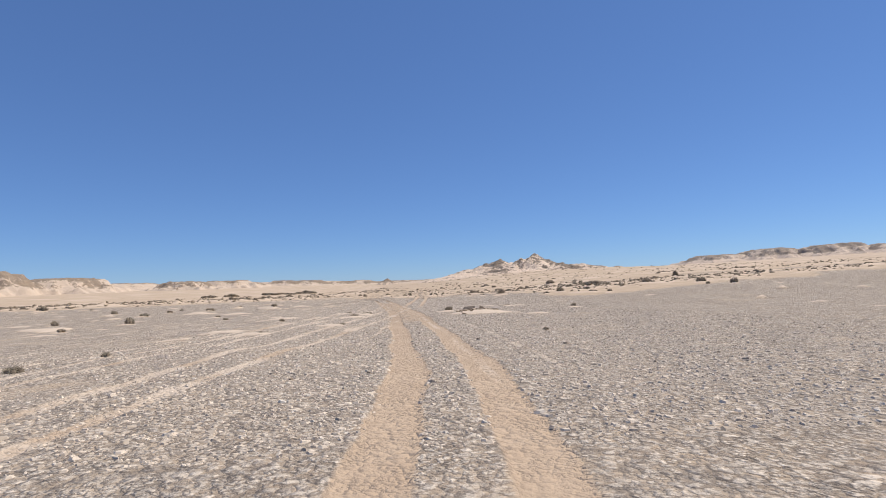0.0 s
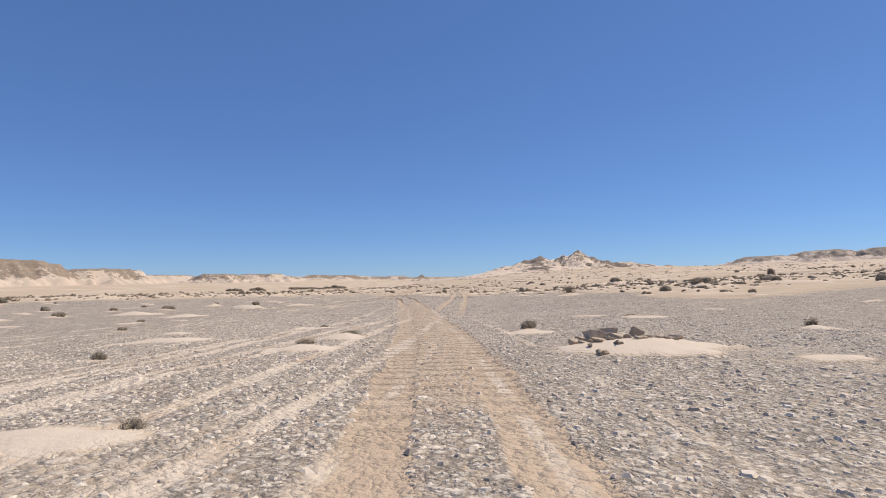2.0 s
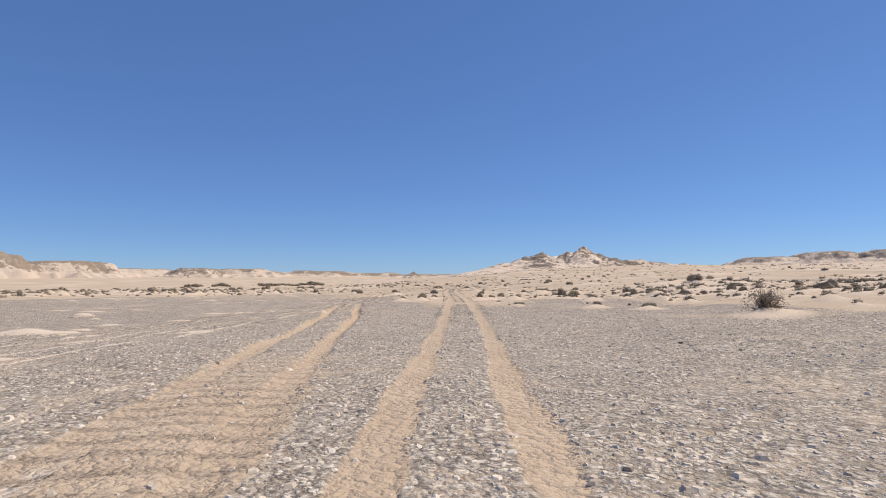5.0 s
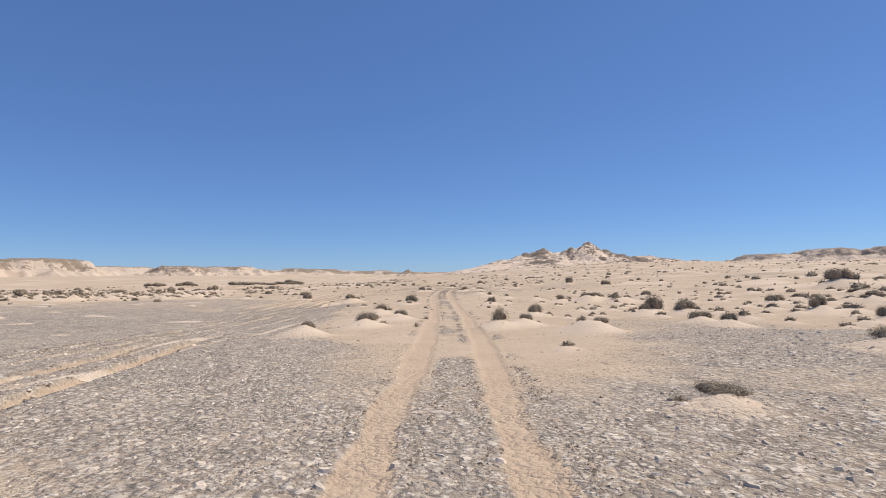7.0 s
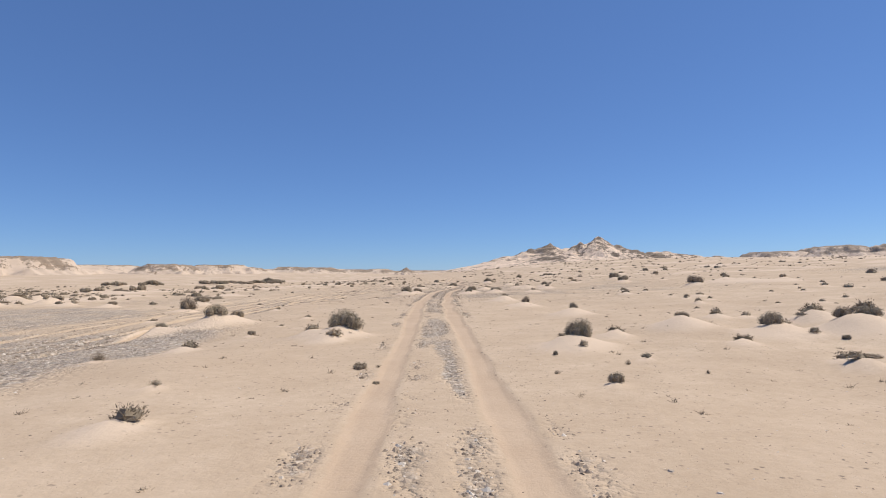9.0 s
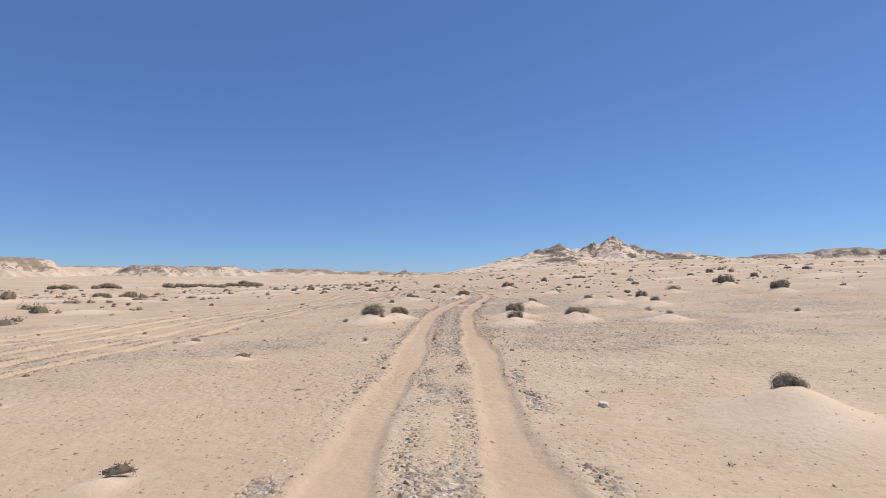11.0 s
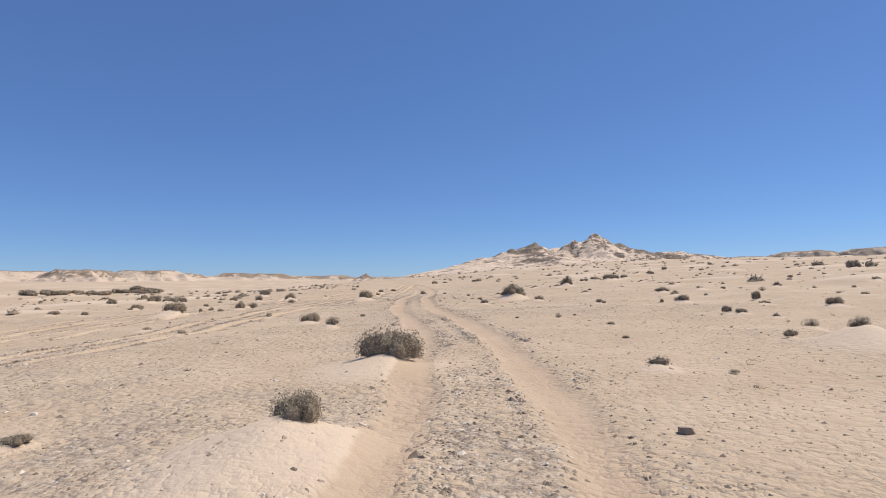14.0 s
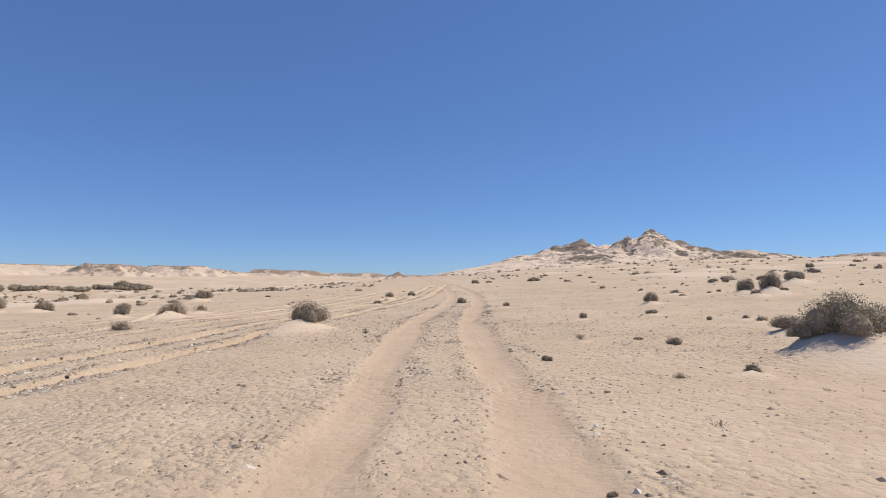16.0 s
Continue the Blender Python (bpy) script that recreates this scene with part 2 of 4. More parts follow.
def land(x, y):
    """Height of the open land, without ruts and mounds."""
    swell = np.interp(y, [-10, 20, 40, 66, 90, 100, 112, 125, 140, 147, 160, 180, 192, 215],
                      [0.05, 0, -0.1, -0.05, -0.08, -0.16, -0.12, -0.02, 0, 0.06, 0.04, 0.08, 0.13, 0]) * smooth(25, 12, np.abs(x - track_x(y)))
    u = x - np.interp(y, [-400, 0, 180, 1200], [-50, 0, 17, 100])
    k = smooth(110, 160, y)
    start, slope = 6 - 4 * k, 0.05 + 0.018 * k
    right = slope * 5 * (np.logaddexp(0, (u - start) / 5) - np.log1p(np.exp(-start / 5)))
    right = (right - (slope - 0.024) * 20 * np.logaddexp(0, (u - 48) / 20)) * smooth(20, 50, y)
    climb = np.interp(y, [115, 150, 175, 200, 215, 240, 300, 420], [0, 0.12, 0.24, 0.3, 0.45, 0.9, 1.1, 0.6]) * smooth(-45, -10, u)
    left = -0.45 * smooth(-4, -20, u) - 1.3 * smooth(170, 280, y) * smooth(430, 300, y) * smooth(-20, -65, u)
    apron = 6.0 * np.exp(-((x - 118) / 85) ** 2 / 2 - ((y - 400) / 80) ** 2 / 2)
    far = np.hypot(x, y - 90)
    dune = 1.25 * np.exp(-((y - 305 - 0.27 * x) / 11) ** 2) * smooth(-150, -90, x) * smooth(-6, -26, x)
    step = 0.24 * smooth(46, 56, y) * smooth(90, 66, y) * smooth(8, 14, u)
    return step + swell + right + left + climb + apron + dune + (0.0145 + 0.008 * smooth(-60, -250, u)) * np.maximum(far - 260, 0) * smooth(260, 420, far) * smooth(3000, 1500, far)


# Other wheel tracks: y of each bend, x there, how strongly they are worn.
OTHER_TRACKS = [
    ([-60, -10, 1, 5, 10, 20, 28, 36, 52, 72, 96], [-9, -1.5, -0.05, 0.05, 0.2, 0.5, 0.65, 0.65, 0.4, 0.0, -1.5], 1.0),
    ([-19.6, -4.6, 5, 19.1, 36.8, 55.7], [-9.5, -6.3, -4.6, -1.7, 0.9, 0.7], 0.7),
    ([-9.6, 0.4, 9.6, 16.8, 35.7, 61.3], [-15.5, -11, -8.8, -5.6, -1.8, -0.2], 0.6),
    ([12, 33.6, 46.8, 64.6, 84, 108.6], [-18.3, -11.7, -8.5, -4.6, -0.6, 2.4], 0.7),
    ([55.7, 69.1, 86, 105.3, 125.2, 141.4, 153.3, 171.1, 190.9, 201.9, 215.9, 226.9, 250.9], [-11.9, -7.5, -4, -1, 1.5, 3.1, 5.3, 9.6, 13.1, 15.2, 18.6, 20.2, 23.5], 1.4),
    ([98.2, 125.2, 141.4, 159.3, 173.1, 190.9, 205.9, 226.9], [-5, -1.5, 0.1, 2, 5.4, 9.4, 13.6, 19.7], 0.7),
    ([110.8, 130.7, 151.3, 171.1, 190.9, 212.9, 235.9], [-6.5, -3.9, -1.4, 1.8, 6.2, 13, 20.1], 0.9),
    ([-1.6, 12, 23.4, 37.9], [-3.7, -1.9, -0.2, 1.2], 0.5),
    ([-4.6, 23.4, 57.9], [-20.5, -10.2, -1.1], 0.75),
    ([6.1, 33.6, 73.6], [-24.5, -12.8, -1.8], 0.8),
    ([0.4, 33.6, 77.8], [-32.5, -16.2, -3], 0.7),
    ([14.4, 46.8, 86], [-34.2, -16.8, -4.2], 0.75),
    ([-6.6, 7.3, 27.4, 50.1], [1.1, 1.7, 2.1, 1.8], 0.5),
    ([-7.6, 5, 23.4, 46.8], [-12.5, -8.3, -3.7, 0.4], 0.7),
    ([-9.6, 2.7, 21.3, 42.3], [-18, -12.7, -6.8, -0.8], 0.75),
]
HALF_GAUGE = 0.73
WIND = np.array((-0.45, -0.89))     # sand drifts this way

# Shrubs seen singly along the way: x, y, width, height over width (0: as its kind).
SHRUBS_A = [
    (-9.9, 5.1, 0.51, 0.8), (-8.5, 6.6, 0.32, 0.9), (4.6, 10, 0.28, 0.7), (-6, 14.3, 0.29, 0.7), (-2.8, 16.4, 0.39, 0.7),
    (-6.4, 22.7, 0.35, 0), (-2.5, 24.3, 0.56, 0.6), (11.7, 26.5, 0.54, 1), (-1.7, 26.9, 0.73, 0.4), (3.5, 27.4, 0.61, 0.9), (-21.3, 30, 0.62, 0.7),
    (-3.0, 30.8, 0.36, 0.6), (8.8, 32.8, 0.52, 0.3), (-19.7, 36.3, 1.08, 0.9), (-12.9, 37.2, 0.47, 0), (-25.6, 37.6, 0.68, 1), (-15.3, 44.4, 0.47, 0),
    (-24.7, 52.7, 1.06, 0.8), (21.5, 51.3, 0.34, 1), (35.5, 44.4, 0.96, 1.1), (33.6, 46, 0.53, 1), (-12.9, 60.2, 0.73, 0), (-20.2, 60.3, 1.08, 0),
]
SHRUBS_B = [
    (-24.8, 60.5, 0.68, 0), (21.5, 53.5, 0.42, 1), (20.2, 54, 1.03, 0.8), (18.8, 54.5, 0.48, 0.8), (-32.1, 63.4, 0.94, 0), (15.7, 64.7, 2.1, 1.1),
    (24.1, 55.3, 0.61, 0.9), (18.5, 58.5, 0.5, 0.8), (36.2, 51.5, 1.2, 1), (-18.3, 66.7, 0.53, 0), (25.6, 66.9, 0.33, 0), (27.6, 62.4, 2.3, 0.5), (18.1, 52.6, 0.9, 0.45), (22, 48.5, 1.05, 0.45), (23.8, 48.4, 0.75, 0.8), (23.8, 55.4, 0.7, 0.8), (48.9, 86, 1.7, 0.5),
    (14.6, 71.8, 0.77, 0.6), (35.2, 62.6, 1.1, 0.8), (21.6, 75.4, 0.67, 0), (13.4, 75.6, 0.58, 0.9), (15.6, 76.5, 0.3, 0), (9, 77.7, 0.3, 0.5),
    (9.6, 77.8, 0.78, 0.4), (14, 78.9, 0.19, 1.2), (23.5, 79.6, 0.83, 0), (15.2, 81.4, 0.84, 0.7), (38.5, 86.2, 1.14, 0.7), (21, 86.6, 1.18, 0.5),
]
SHRUBS_C = [
    (20.3, 86.9, 0.62, 1.2), (11.5, 87.1, 0.57, 0), (11.1, 87.6, 0.49, 0), (3, 88.1, 0.52, 0.7), (16.3, 88.5, 0.64, 0), (9, 89.7, 0.76, 1.3),
    (16.2, 90.1, 1.06, 0.7), (10.1, 90.6, 0.59, 0), (6.3, 91, 0.28, 1.3), (21.4, 91.1, 0.84, 0), (4.6, 91.3, 0.89, 0), (-55.4, 92.3, 2.07, 0.7),
    (23.8, 92.6, 0.32, 0), (18.2, 94.8, 1.32, 0.8), (6.9, 95.1, 0.29, 0), (5.8, 95.2, 0.65, 0), (16.7, 95.6, 0.64, 0), (28.1, 96.3, 0.27, 0),
    (17.6, 96.7, 1.02, 1.2), (12, 96.8, 0.93, 0), (4.9, 98.8, 0.98, 0), (25.1, 98.8, 1.15, 0.8), (10.9, 103.1, 0.26, 1.1), (4.8, 103.6, 0.26, 0.6),
]
SHRUBS_D = [
    (12.6, 103.8, 0.12, 1), (7.7, 103.9, 0.13, 0.8), (15.3, 104, 0.45, 0.35), (10.4, 104.1, 0.12, 1), (11.8, 104.8, 0.12, 1.5), (7.4, 105.1, 0.3, 0.8),
    (12.3, 105.2, 0.25, 0.5), (7.7, 105.2, 0.12, 0.8), (10.9, 105.9, 0.12, 1.5), (2.7, 106.4, 0.33, 0.9), (17.1, 106.5, 0.2, 1), (20.5, 106.6, 0.46, 0),
    (11.8, 107.3, 0.76, 1.3), (18.5, 107.5, 0.63, 0.8), (-58.4, 107.5, 0.97, 0), (18, 107.7, 0.46, 0), (29.7, 107.7, 0.69, 0), (16.6, 108.1, 0.63, 1.1),
    (22.6, 108.3, 0.88, 0), (36.8, 108.6, 1.91, 1), (65.7, 108.9, 1.48, 1.4), (37.5, 109.8, 1.3, 0), (15.4, 109.9, 0.45, 0), (6.7, 110.5, 1.07, 1),
]
SHRUBS_E = [
    (4.2, 111.2, 0.26, 0), (1, 113.5, 0.46, 0.7), (2.2, 114.7, 0.95, 0), (2.7, 115.5, 0.65, 0), (14.6, 116.3, 0.48, 0.9), (14.2, 122.3, 0.6, 0),
    (14, 126.4, 0.44, 0), (-2.8, 126.7, 1.18, 0), (-4, 132.4, 1.12, 0), (9, 134.4, 0.25, 0), (-10.3, 134.5, 0.69, 0), (10.7, 134.7, 0.2, 0),
    (37.3, 136.3, 0.6, 0), (6.2, 136.3, 0.11, 0), (30.6, 136.8, 1.22, 0), (-35.9, 137.9, 1.89, 0), (18.6, 138.2, 0.45, 1), (13.7, 138.9, 0.61, 1),
    (15.8, 138.9, 0.93, 0.7), (9.7, 140.2, 0.12, 0), (9, 141.1, 0.97, 0.95), (35.5, 140.8, 0.74, 0), (19.1, 140.8, 0.35, 1), (8, 141, 0.22, 0),
]
SHRUBS_F = [
    (-17.2, 141, 0.93, 1), (14.3, 141.9, 1.0, 0.95), (9.9, 142.3, 0.91, 0), (-35.8, 142.8, 1.27, 0), (-34.6, 142.8, 1.27, 0), (4.6, 143.2, 0.15, 0),
    (-33.3, 144.3, 1.73, 0), (21.7, 145.7, 0.58, 0), (11.1, 147.8, 0.09, 0), (16.5, 147.9, 0.49, 0.8), (22.1, 148, 0.86, 0), (20.5, 148.1, 0.44, 0),
    (30, 148.7, 1.15, 0), (19.6, 148.8, 0.54, 0.9), (6.9, 150.4, 0.12, 0), (8.9, 150.9, 0.14, 1.2), (14.8, 152.4, 0.29, 0), (17.8, 153.7, 0.3, 0.7),
    (26.8, 153.9, 1.3, 0.7), (12.4, 154.5, 0.15, 1.4), (9.6, 155.4, 0.38, 1.2), (24.8, 156, 0.38, 0), (25.3, 157.6, 0.31, 1.2), (12.2, 157.7, 0.18, 1.2),
]
SHRUBS_G = [
    (33, 158.5, 1.35, 0), (13.8, 159.1, 0.26, 0.7), (19.3, 159.5, 0.14, 0.7), (13.2, 159.7, 0.17, 0.6), (11.3, 160.2, 0.49, 0), (14.4, 160.3, 0.32, 0.7),
    (27.5, 160.4, 0.31, 0), (10.9, 161.2, 0.72, 0.8), (14.4, 161.6, 0.52, 0), (34.4, 162, 0.78, 0), (12.3, 162.1, 0.27, 0.5), (22.7, 164, 0.26, 0.8),
    (15.3, 165.3, 1.05, 0.85), (22.3, 164.9, 0.44, 0.9), (21.7, 165.6, 0.27, 0), (-4.3, 165.8, 0.38, 0), (23.6, 167.3, 0.38, 0.9), (-12.5, 170.4, 0.5, 0),
    (27.3, 170.7, 0.54, 0), (31.8, 170.8, 0.81, 1), (24.8, 171, 0.34, 0.7), (24.6, 171.3, 0.3, 1.2), (14.2, 172.1, 0.46, 1), (20.4, 172.7, 0.23, 1.2),
]
SHRUBS_H = [
    (44.9, 173.2, 0.98, 0), (19.4, 173.4, 0.14, 0.8), (21.2, 173.5, 0.12, 1), (27.7, 174.2, 0.36, 1.6), (13.5, 174.2, 0.66, 0.8), (26.1, 175.8, 0.52, 0),
    (25.9, 175.9, 0.27, 1), (15, 177.4, 0.25, 0.8), (26.2, 177.4, 0.22, 1.5), (-27.9, 177.4, 1.21, 0), (-29.1, 177.8, 1.31, 0), (-30.2, 178.2, 1.45, 0),
    (24.1, 178.3, 0.29, 1), (-27.3, 178.6, 1.56, 0), (31.5, 178.8, 0.36, 0), (23.8, 178.9, 0.13, 1), (24.7, 179.2, 0.17, 1.4), (-35.2, 179.7, 1.25, 0),
    (-36, 181.3, 1.79, 0), (-34.3, 181.3, 1.77, 0), (31.9, 181.9, 0.29, 0), (20.4, 182, 0.45, 0.8), (-20.8, 182.3, 1.26, 0), (-20, 182.3, 1.24, 0),
]
SHRUBS_I = [
    (20.9, 182.5, 0.15, 0), (30.1, 182.9, 0.22, 0), (-18, 183.3, 1.57, 0), (18.4, 183.5, 0.07, 0), (-18.9, 183.9, 1.76, 0), (44.3, 184, 1.04, 0.9),
    (7.9, 184, 0.19, 1.8), (8.7, 184.3, 0.33, 1.2), (9.5, 184.5, 0.51, 1.1), (20.3, 186.4, 0.2, 0.7), (23.3, 187.6, 1.26, 0.7), (22.8, 187.8, 0.48, 0.9),
    (9.5, 187.9, 0.64, 1.1), (19.3, 188, 0.18, 0.9), (23.6, 188.1, 1.1, 0.75), (21.8, 189.4, 0.3, 0.9), (41.9, 189.6, 0.37, 0), (20.4, 189.9, 0.24, 0.7),
    (21.5, 190.1, 0.21, 0.5), (24.4, 190.2, 0.77, 0.7), (29, 190.7, 0.28, 0), (6.4, 191, 0.37, 0), (16.7, 192.8, 0.17, 1.5), (2, 193.8, 0.28, 0),
]
SHRUBS_J = [
    (25, 193.9, 0.15, 1.5), (15.3, 194.1, 1.09, 0.8), (22.2, 195, 0.32, 0), (10.6, 195.3, 0.58, 0.9), (29.4, 195.8, 0.19, 1.3), (24.5, 195.9, 0.37, 0.7),
    (0.6, 197.1, 0.84, 0), (54.8, 198.1, 1.26, 0), (26.5, 200.2, 0.61, 1.2), (9.9, 200.4, 1.1, 0.9), (31.2, 200.5, 0.73, 1.1), (31.3, 200.6, 1.01, 1.2),
    (26.8, 200.7, 0.52, 1.1), (7.4, 202.5, 0.72, 1), (21.8, 202.9, 0.34, 0), (32.1, 203.3, 0.76, 1.4), (9.7, 204, 0.86, 1), (3.7, 206.2, 0.48, 0),
    (-0.2, 206.4, 1.44, 0.7), (16.6, 207.8, 0.49, 0.8), (20.6, 207.9, 0.6, 0.9), (-5.3, 208, 1.1, 1), (38.8, 209.3, 1.22, 1), (3.9, 210.4, 0.8, 0),
]
SHRUBS_K = [
    (40.3, 211.1, 1.07, 1.2), (-3.3, 212, 1.4, 0), (-1.2, 212.7, 1.13, 0), (17.1, 214.5, 0.74, 0), (18.5, 216, 0.71, 0), (43.8, 216.1, 1.05, 0),
    (39.9, 217.4, 0.62, 0), (5.4, 217.6, 1.36, 0), (43.2, 218.3, 0.88, 0), (8.5, 222, 0.48, 0), (58.2, 232.9, 0.9, 0), (25.9, 238.9, 0.94, 0),
    (28, 242.9, 0.76, 0), (-78.2, 283.6, 3.94, 0.55), (-83.2, 284.9, 3.46, 0.55), (-80.6, 285.6, 4.08, 0.55), (-81.6, 286, 3.55, 0.55), (-82.8, 286.3, 3.17, 0.55),
    (-79.2, 286.4, 3.73, 0.55), (-73.2, 287.9, 3.98, 0.55), (-71.4, 288.6, 3.73, 0.55), (-53.3, 289.1, 2.56, 0.55), (-70.7, 289.4, 4.42, 0.55), (-49.8, 289.6, 3.68, 0.55),
]
SHRUBS_L = [
    (-70, 289.9, 4.42, 0.55), (-69, 290.2, 3.71, 0.55), (-48.1, 290.5, 3.86, 0.55), (-55.1, 290.8, 4.35, 0.55), (-49.9, 291.5, 2.56, 0.55), (-40.6, 292.4, 4.06, 0.55),
    (-43.2, 292.6, 2.99, 0.55), (-47, 293, 3.52, 0.55), (-45.7, 293.5, 2.70, 0.55), (-51.1, 293.9, 2.88, 0.55), (-33.1, 294, 2.56, 0.55), (-52.7, 294.1, 4.11, 0.55),
    (-34.5, 294.5, 2.69, 0.55), (-36.7, 295.2, 2.56, 0.55), (-39.2, 295.9, 2.90, 0.55), (-38.3, 296.4, 3.68, 0.55), (-31.3, 296.5, 4.29, 0.55), (-44.8, 296.7, 2.88, 0.55),
    (-34.6, 297.1, 3.71, 0.55), (-32.6, 297.1, 3.74, 0.55), (-32, 297.4, 4.11, 0.55), (-35.3, 297.6, 4.08, 0.55), (-33.4, 297.7, 4.00, 0.55), (-35.5, 298.4, 2.96, 0.55),
]
SHRUBS_M = [
    (7.5, 181.9, 1.08, 0.8), (0.5, 196.2, 0.37, 1), (-2.3, 192.8, 0.71, 0.8), (1.2, 188.5, 0.51, 0.8), (7.7, 186.7, 0.42, 0.9), (23.6, 184.2, 0.62, 0.7),
    (19.6, 167, 0.17, 0.7), (29.4, 183, 0.76, 0.5), (-36, 298.7, 4.14, 0.55), (-34.2, 299.3, 4.46, 0.55),
]
SHRUBS = [s for band in (SHRUBS_A, SHRUBS_B, SHRUBS_C, SHRUBS_D, SHRUBS_E, SHRUBS_F, SHRUBS_G, SHRUBS_H, SHRUBS_I, SHRUBS_J, SHRUBS_K, SHRUBS_L, SHRUBS_M) for s in band]


def rut_pull(x, y):
    """How much a place is worn by wheels (0 to 1), the rut's depth there, the stones pushed up beside it, and old wheel lines full of pale sand."""
    worn, deep, heap, light = (np.zeros(x.shape) for _ in range(4))
    wander = 0.10 * waves(x * 0, y, 5.0, 5, 2)
    broad = np.interp(y, [-10, 18, 55, 100, 125, 180], [0.33, 0.3, 0.2, 0.21, 0.24, 0.27]) + 0.07 * waves(x * 0, y, 3.0, 6, 2) + 0.05 * waves(x, y, 0.7, 7, 3)
    for ys, xs, strength in [(TRACK_Y, TRACK_X, 1.0)] + OTHER_TRACKS:
        u = x - np.interp(y, ys, xs) - wander
        ends = smooth(ys[0] - 1, ys[0] + 12, y) * smooth(ys[-1] + 1, ys[-1] - 14, y)
        if ys is TRACK_Y:
            ends = 0.2 + 0.8 * smooth(30, 54, y)
        driven = ys is TRACK_Y or ys is OTHER_TRACKS[0][0]
        early = ys[0] < 50 and not driven
        wide = broad if driven else (0.28 + 0.22 * (strength in (0.7, 0.6)) if early else 0.6) * broad
        soft_edge = 0.04 + (0.1 * smooth(135, 160, y) if driven else 0.0)
        edge = (0.16, 0.12) if driven else (0.07, 0.05)
        for side in (-HALF_GAUGE, HALF_GAUGE):
            d = np.abs(u - side)
            worn = np.maximum(worn, strength * ends * smooth(wide + edge[0], wide - edge[1], d))
            deep = np.minimum(deep, -(0.032 + 0.018 * smooth(112, 135, y) if ys is TRACK_Y else 0.03 + (0.02 if early else 0.16) * smooth(50, 75, y)) * strength * ends * smooth(wide + soft_edge, wide - soft_edge, d))
            if early:
                light = np.maximum(light, min(1.0, strength + 0.2) * ends * smooth(wide + 0.08, wide - 0.02, d))
            ridge = np.exp(-((d - wide - 0.2) / 0.12) ** 2)
            heap = np.maximum(heap, strength * ends * np.exp(-((d - wide - 0.24) / 0.16) ** 2))
            deep = np.where(deep < -0.01, deep, np.maximum(deep, 0.022 * strength * ends * ridge))
    band = np.abs(x - np.interp(y, *OTHER_TRACKS[0][:2]))
    worn = np.maximum(worn, 0.85 * smooth(13, 20, y) * smooth(62, 50, y) * smooth(1.2, 0.85, band + 0.25 * waves(x, y, 2.0, 8, 3)))
    heap = heap * (1 - worn) * smooth(-0.35, 0.3, waves(x, y, 2.2, 14, 3)) * smooth(-0.5, 0.4, waves(x, y, 0.5, 15, 2))
    return worn, deep, heap, light


def make_drifts():
    """Small pale drifts of sand on the gravel: x, y, half length, height."""
    rng = np.random.default_rng(29)
    out = [(4.4, 21.7, 1.8, 0.24), (3.3, 26.5, 0.7, 0.08), (-2.4, 23.6, 0.8, 0.10), (-1.9, 26.3, 0.8, 0.08), (-3.5, 30.6, 0.8, 0.07), (7.7, 34, 0.7, 0.06), (-8, 15.7, 0.9, 0.08), (-3.2, 16.0, 0.8, 0.10),
           (-23, 31.5, 1.6, 0.2), (-7.1, 27.7, 1.2, 0.12), (-6.2, 13.5, 0.8, 0.12), (-19.4, 52.3, 1.6, 0.2), (-14.9, 49.9, 1.4, 0.2),
           (-13.5, 60.2, 1.5, 0.25), (-10.7, 67.2, 1.3, 0.2), (9.4, 32.2, 0.7, 0.07), (11.7, 26, 0.6, 0.07), (7.4, 20.0, 0.6, 0.06)]
    for _ in range(300):
        x, y = -rng.uniform(4, 85), rng.uniform(4, 125)
        if rng.uniform() < 0.06:
            x, y = rng.uniform(9, 45), rng.uniform(4, 46)
        out.append((x, y, rng.uniform(0.2, 0.8), rng.uniform(0.02, 0.07)))
    return out


DRIFTS = make_drifts()


def drifts(x, y):
    """Height and cover of the sand drifts."""
    z, cover = np.zeros(x.shape), np.zeros(x.shape)
    inside = np.nonzero((y > 0) & (y < 130) & (x > -90) & (x < 52))
    px, py = x[inside], y[inside]
    pz, pc = np.zeros(px.shape), np.zeros(px.shape)
    ragged = 1 + 0.5 * waves(px, py, 0.7, 30, 2)
    for dx, dy, size, tall in DRIFTS:
        k = np.nonzero((np.abs(px - dx) < 3 * size) & (np.abs(py - dy) < 2 * size))
        r = ((px[k] - dx) / size) ** 2 + ((py[k] - dy) / (0.6 * size)) ** 2
        r = r * ragged[k]
        pz[k] += tall * np.exp(-r * 1.6)
        pc[k] = np.maximum(pc[k], smooth(1.5, 0.5, r))
    z[inside], cover[inside] = pz, pc
    return z, cover


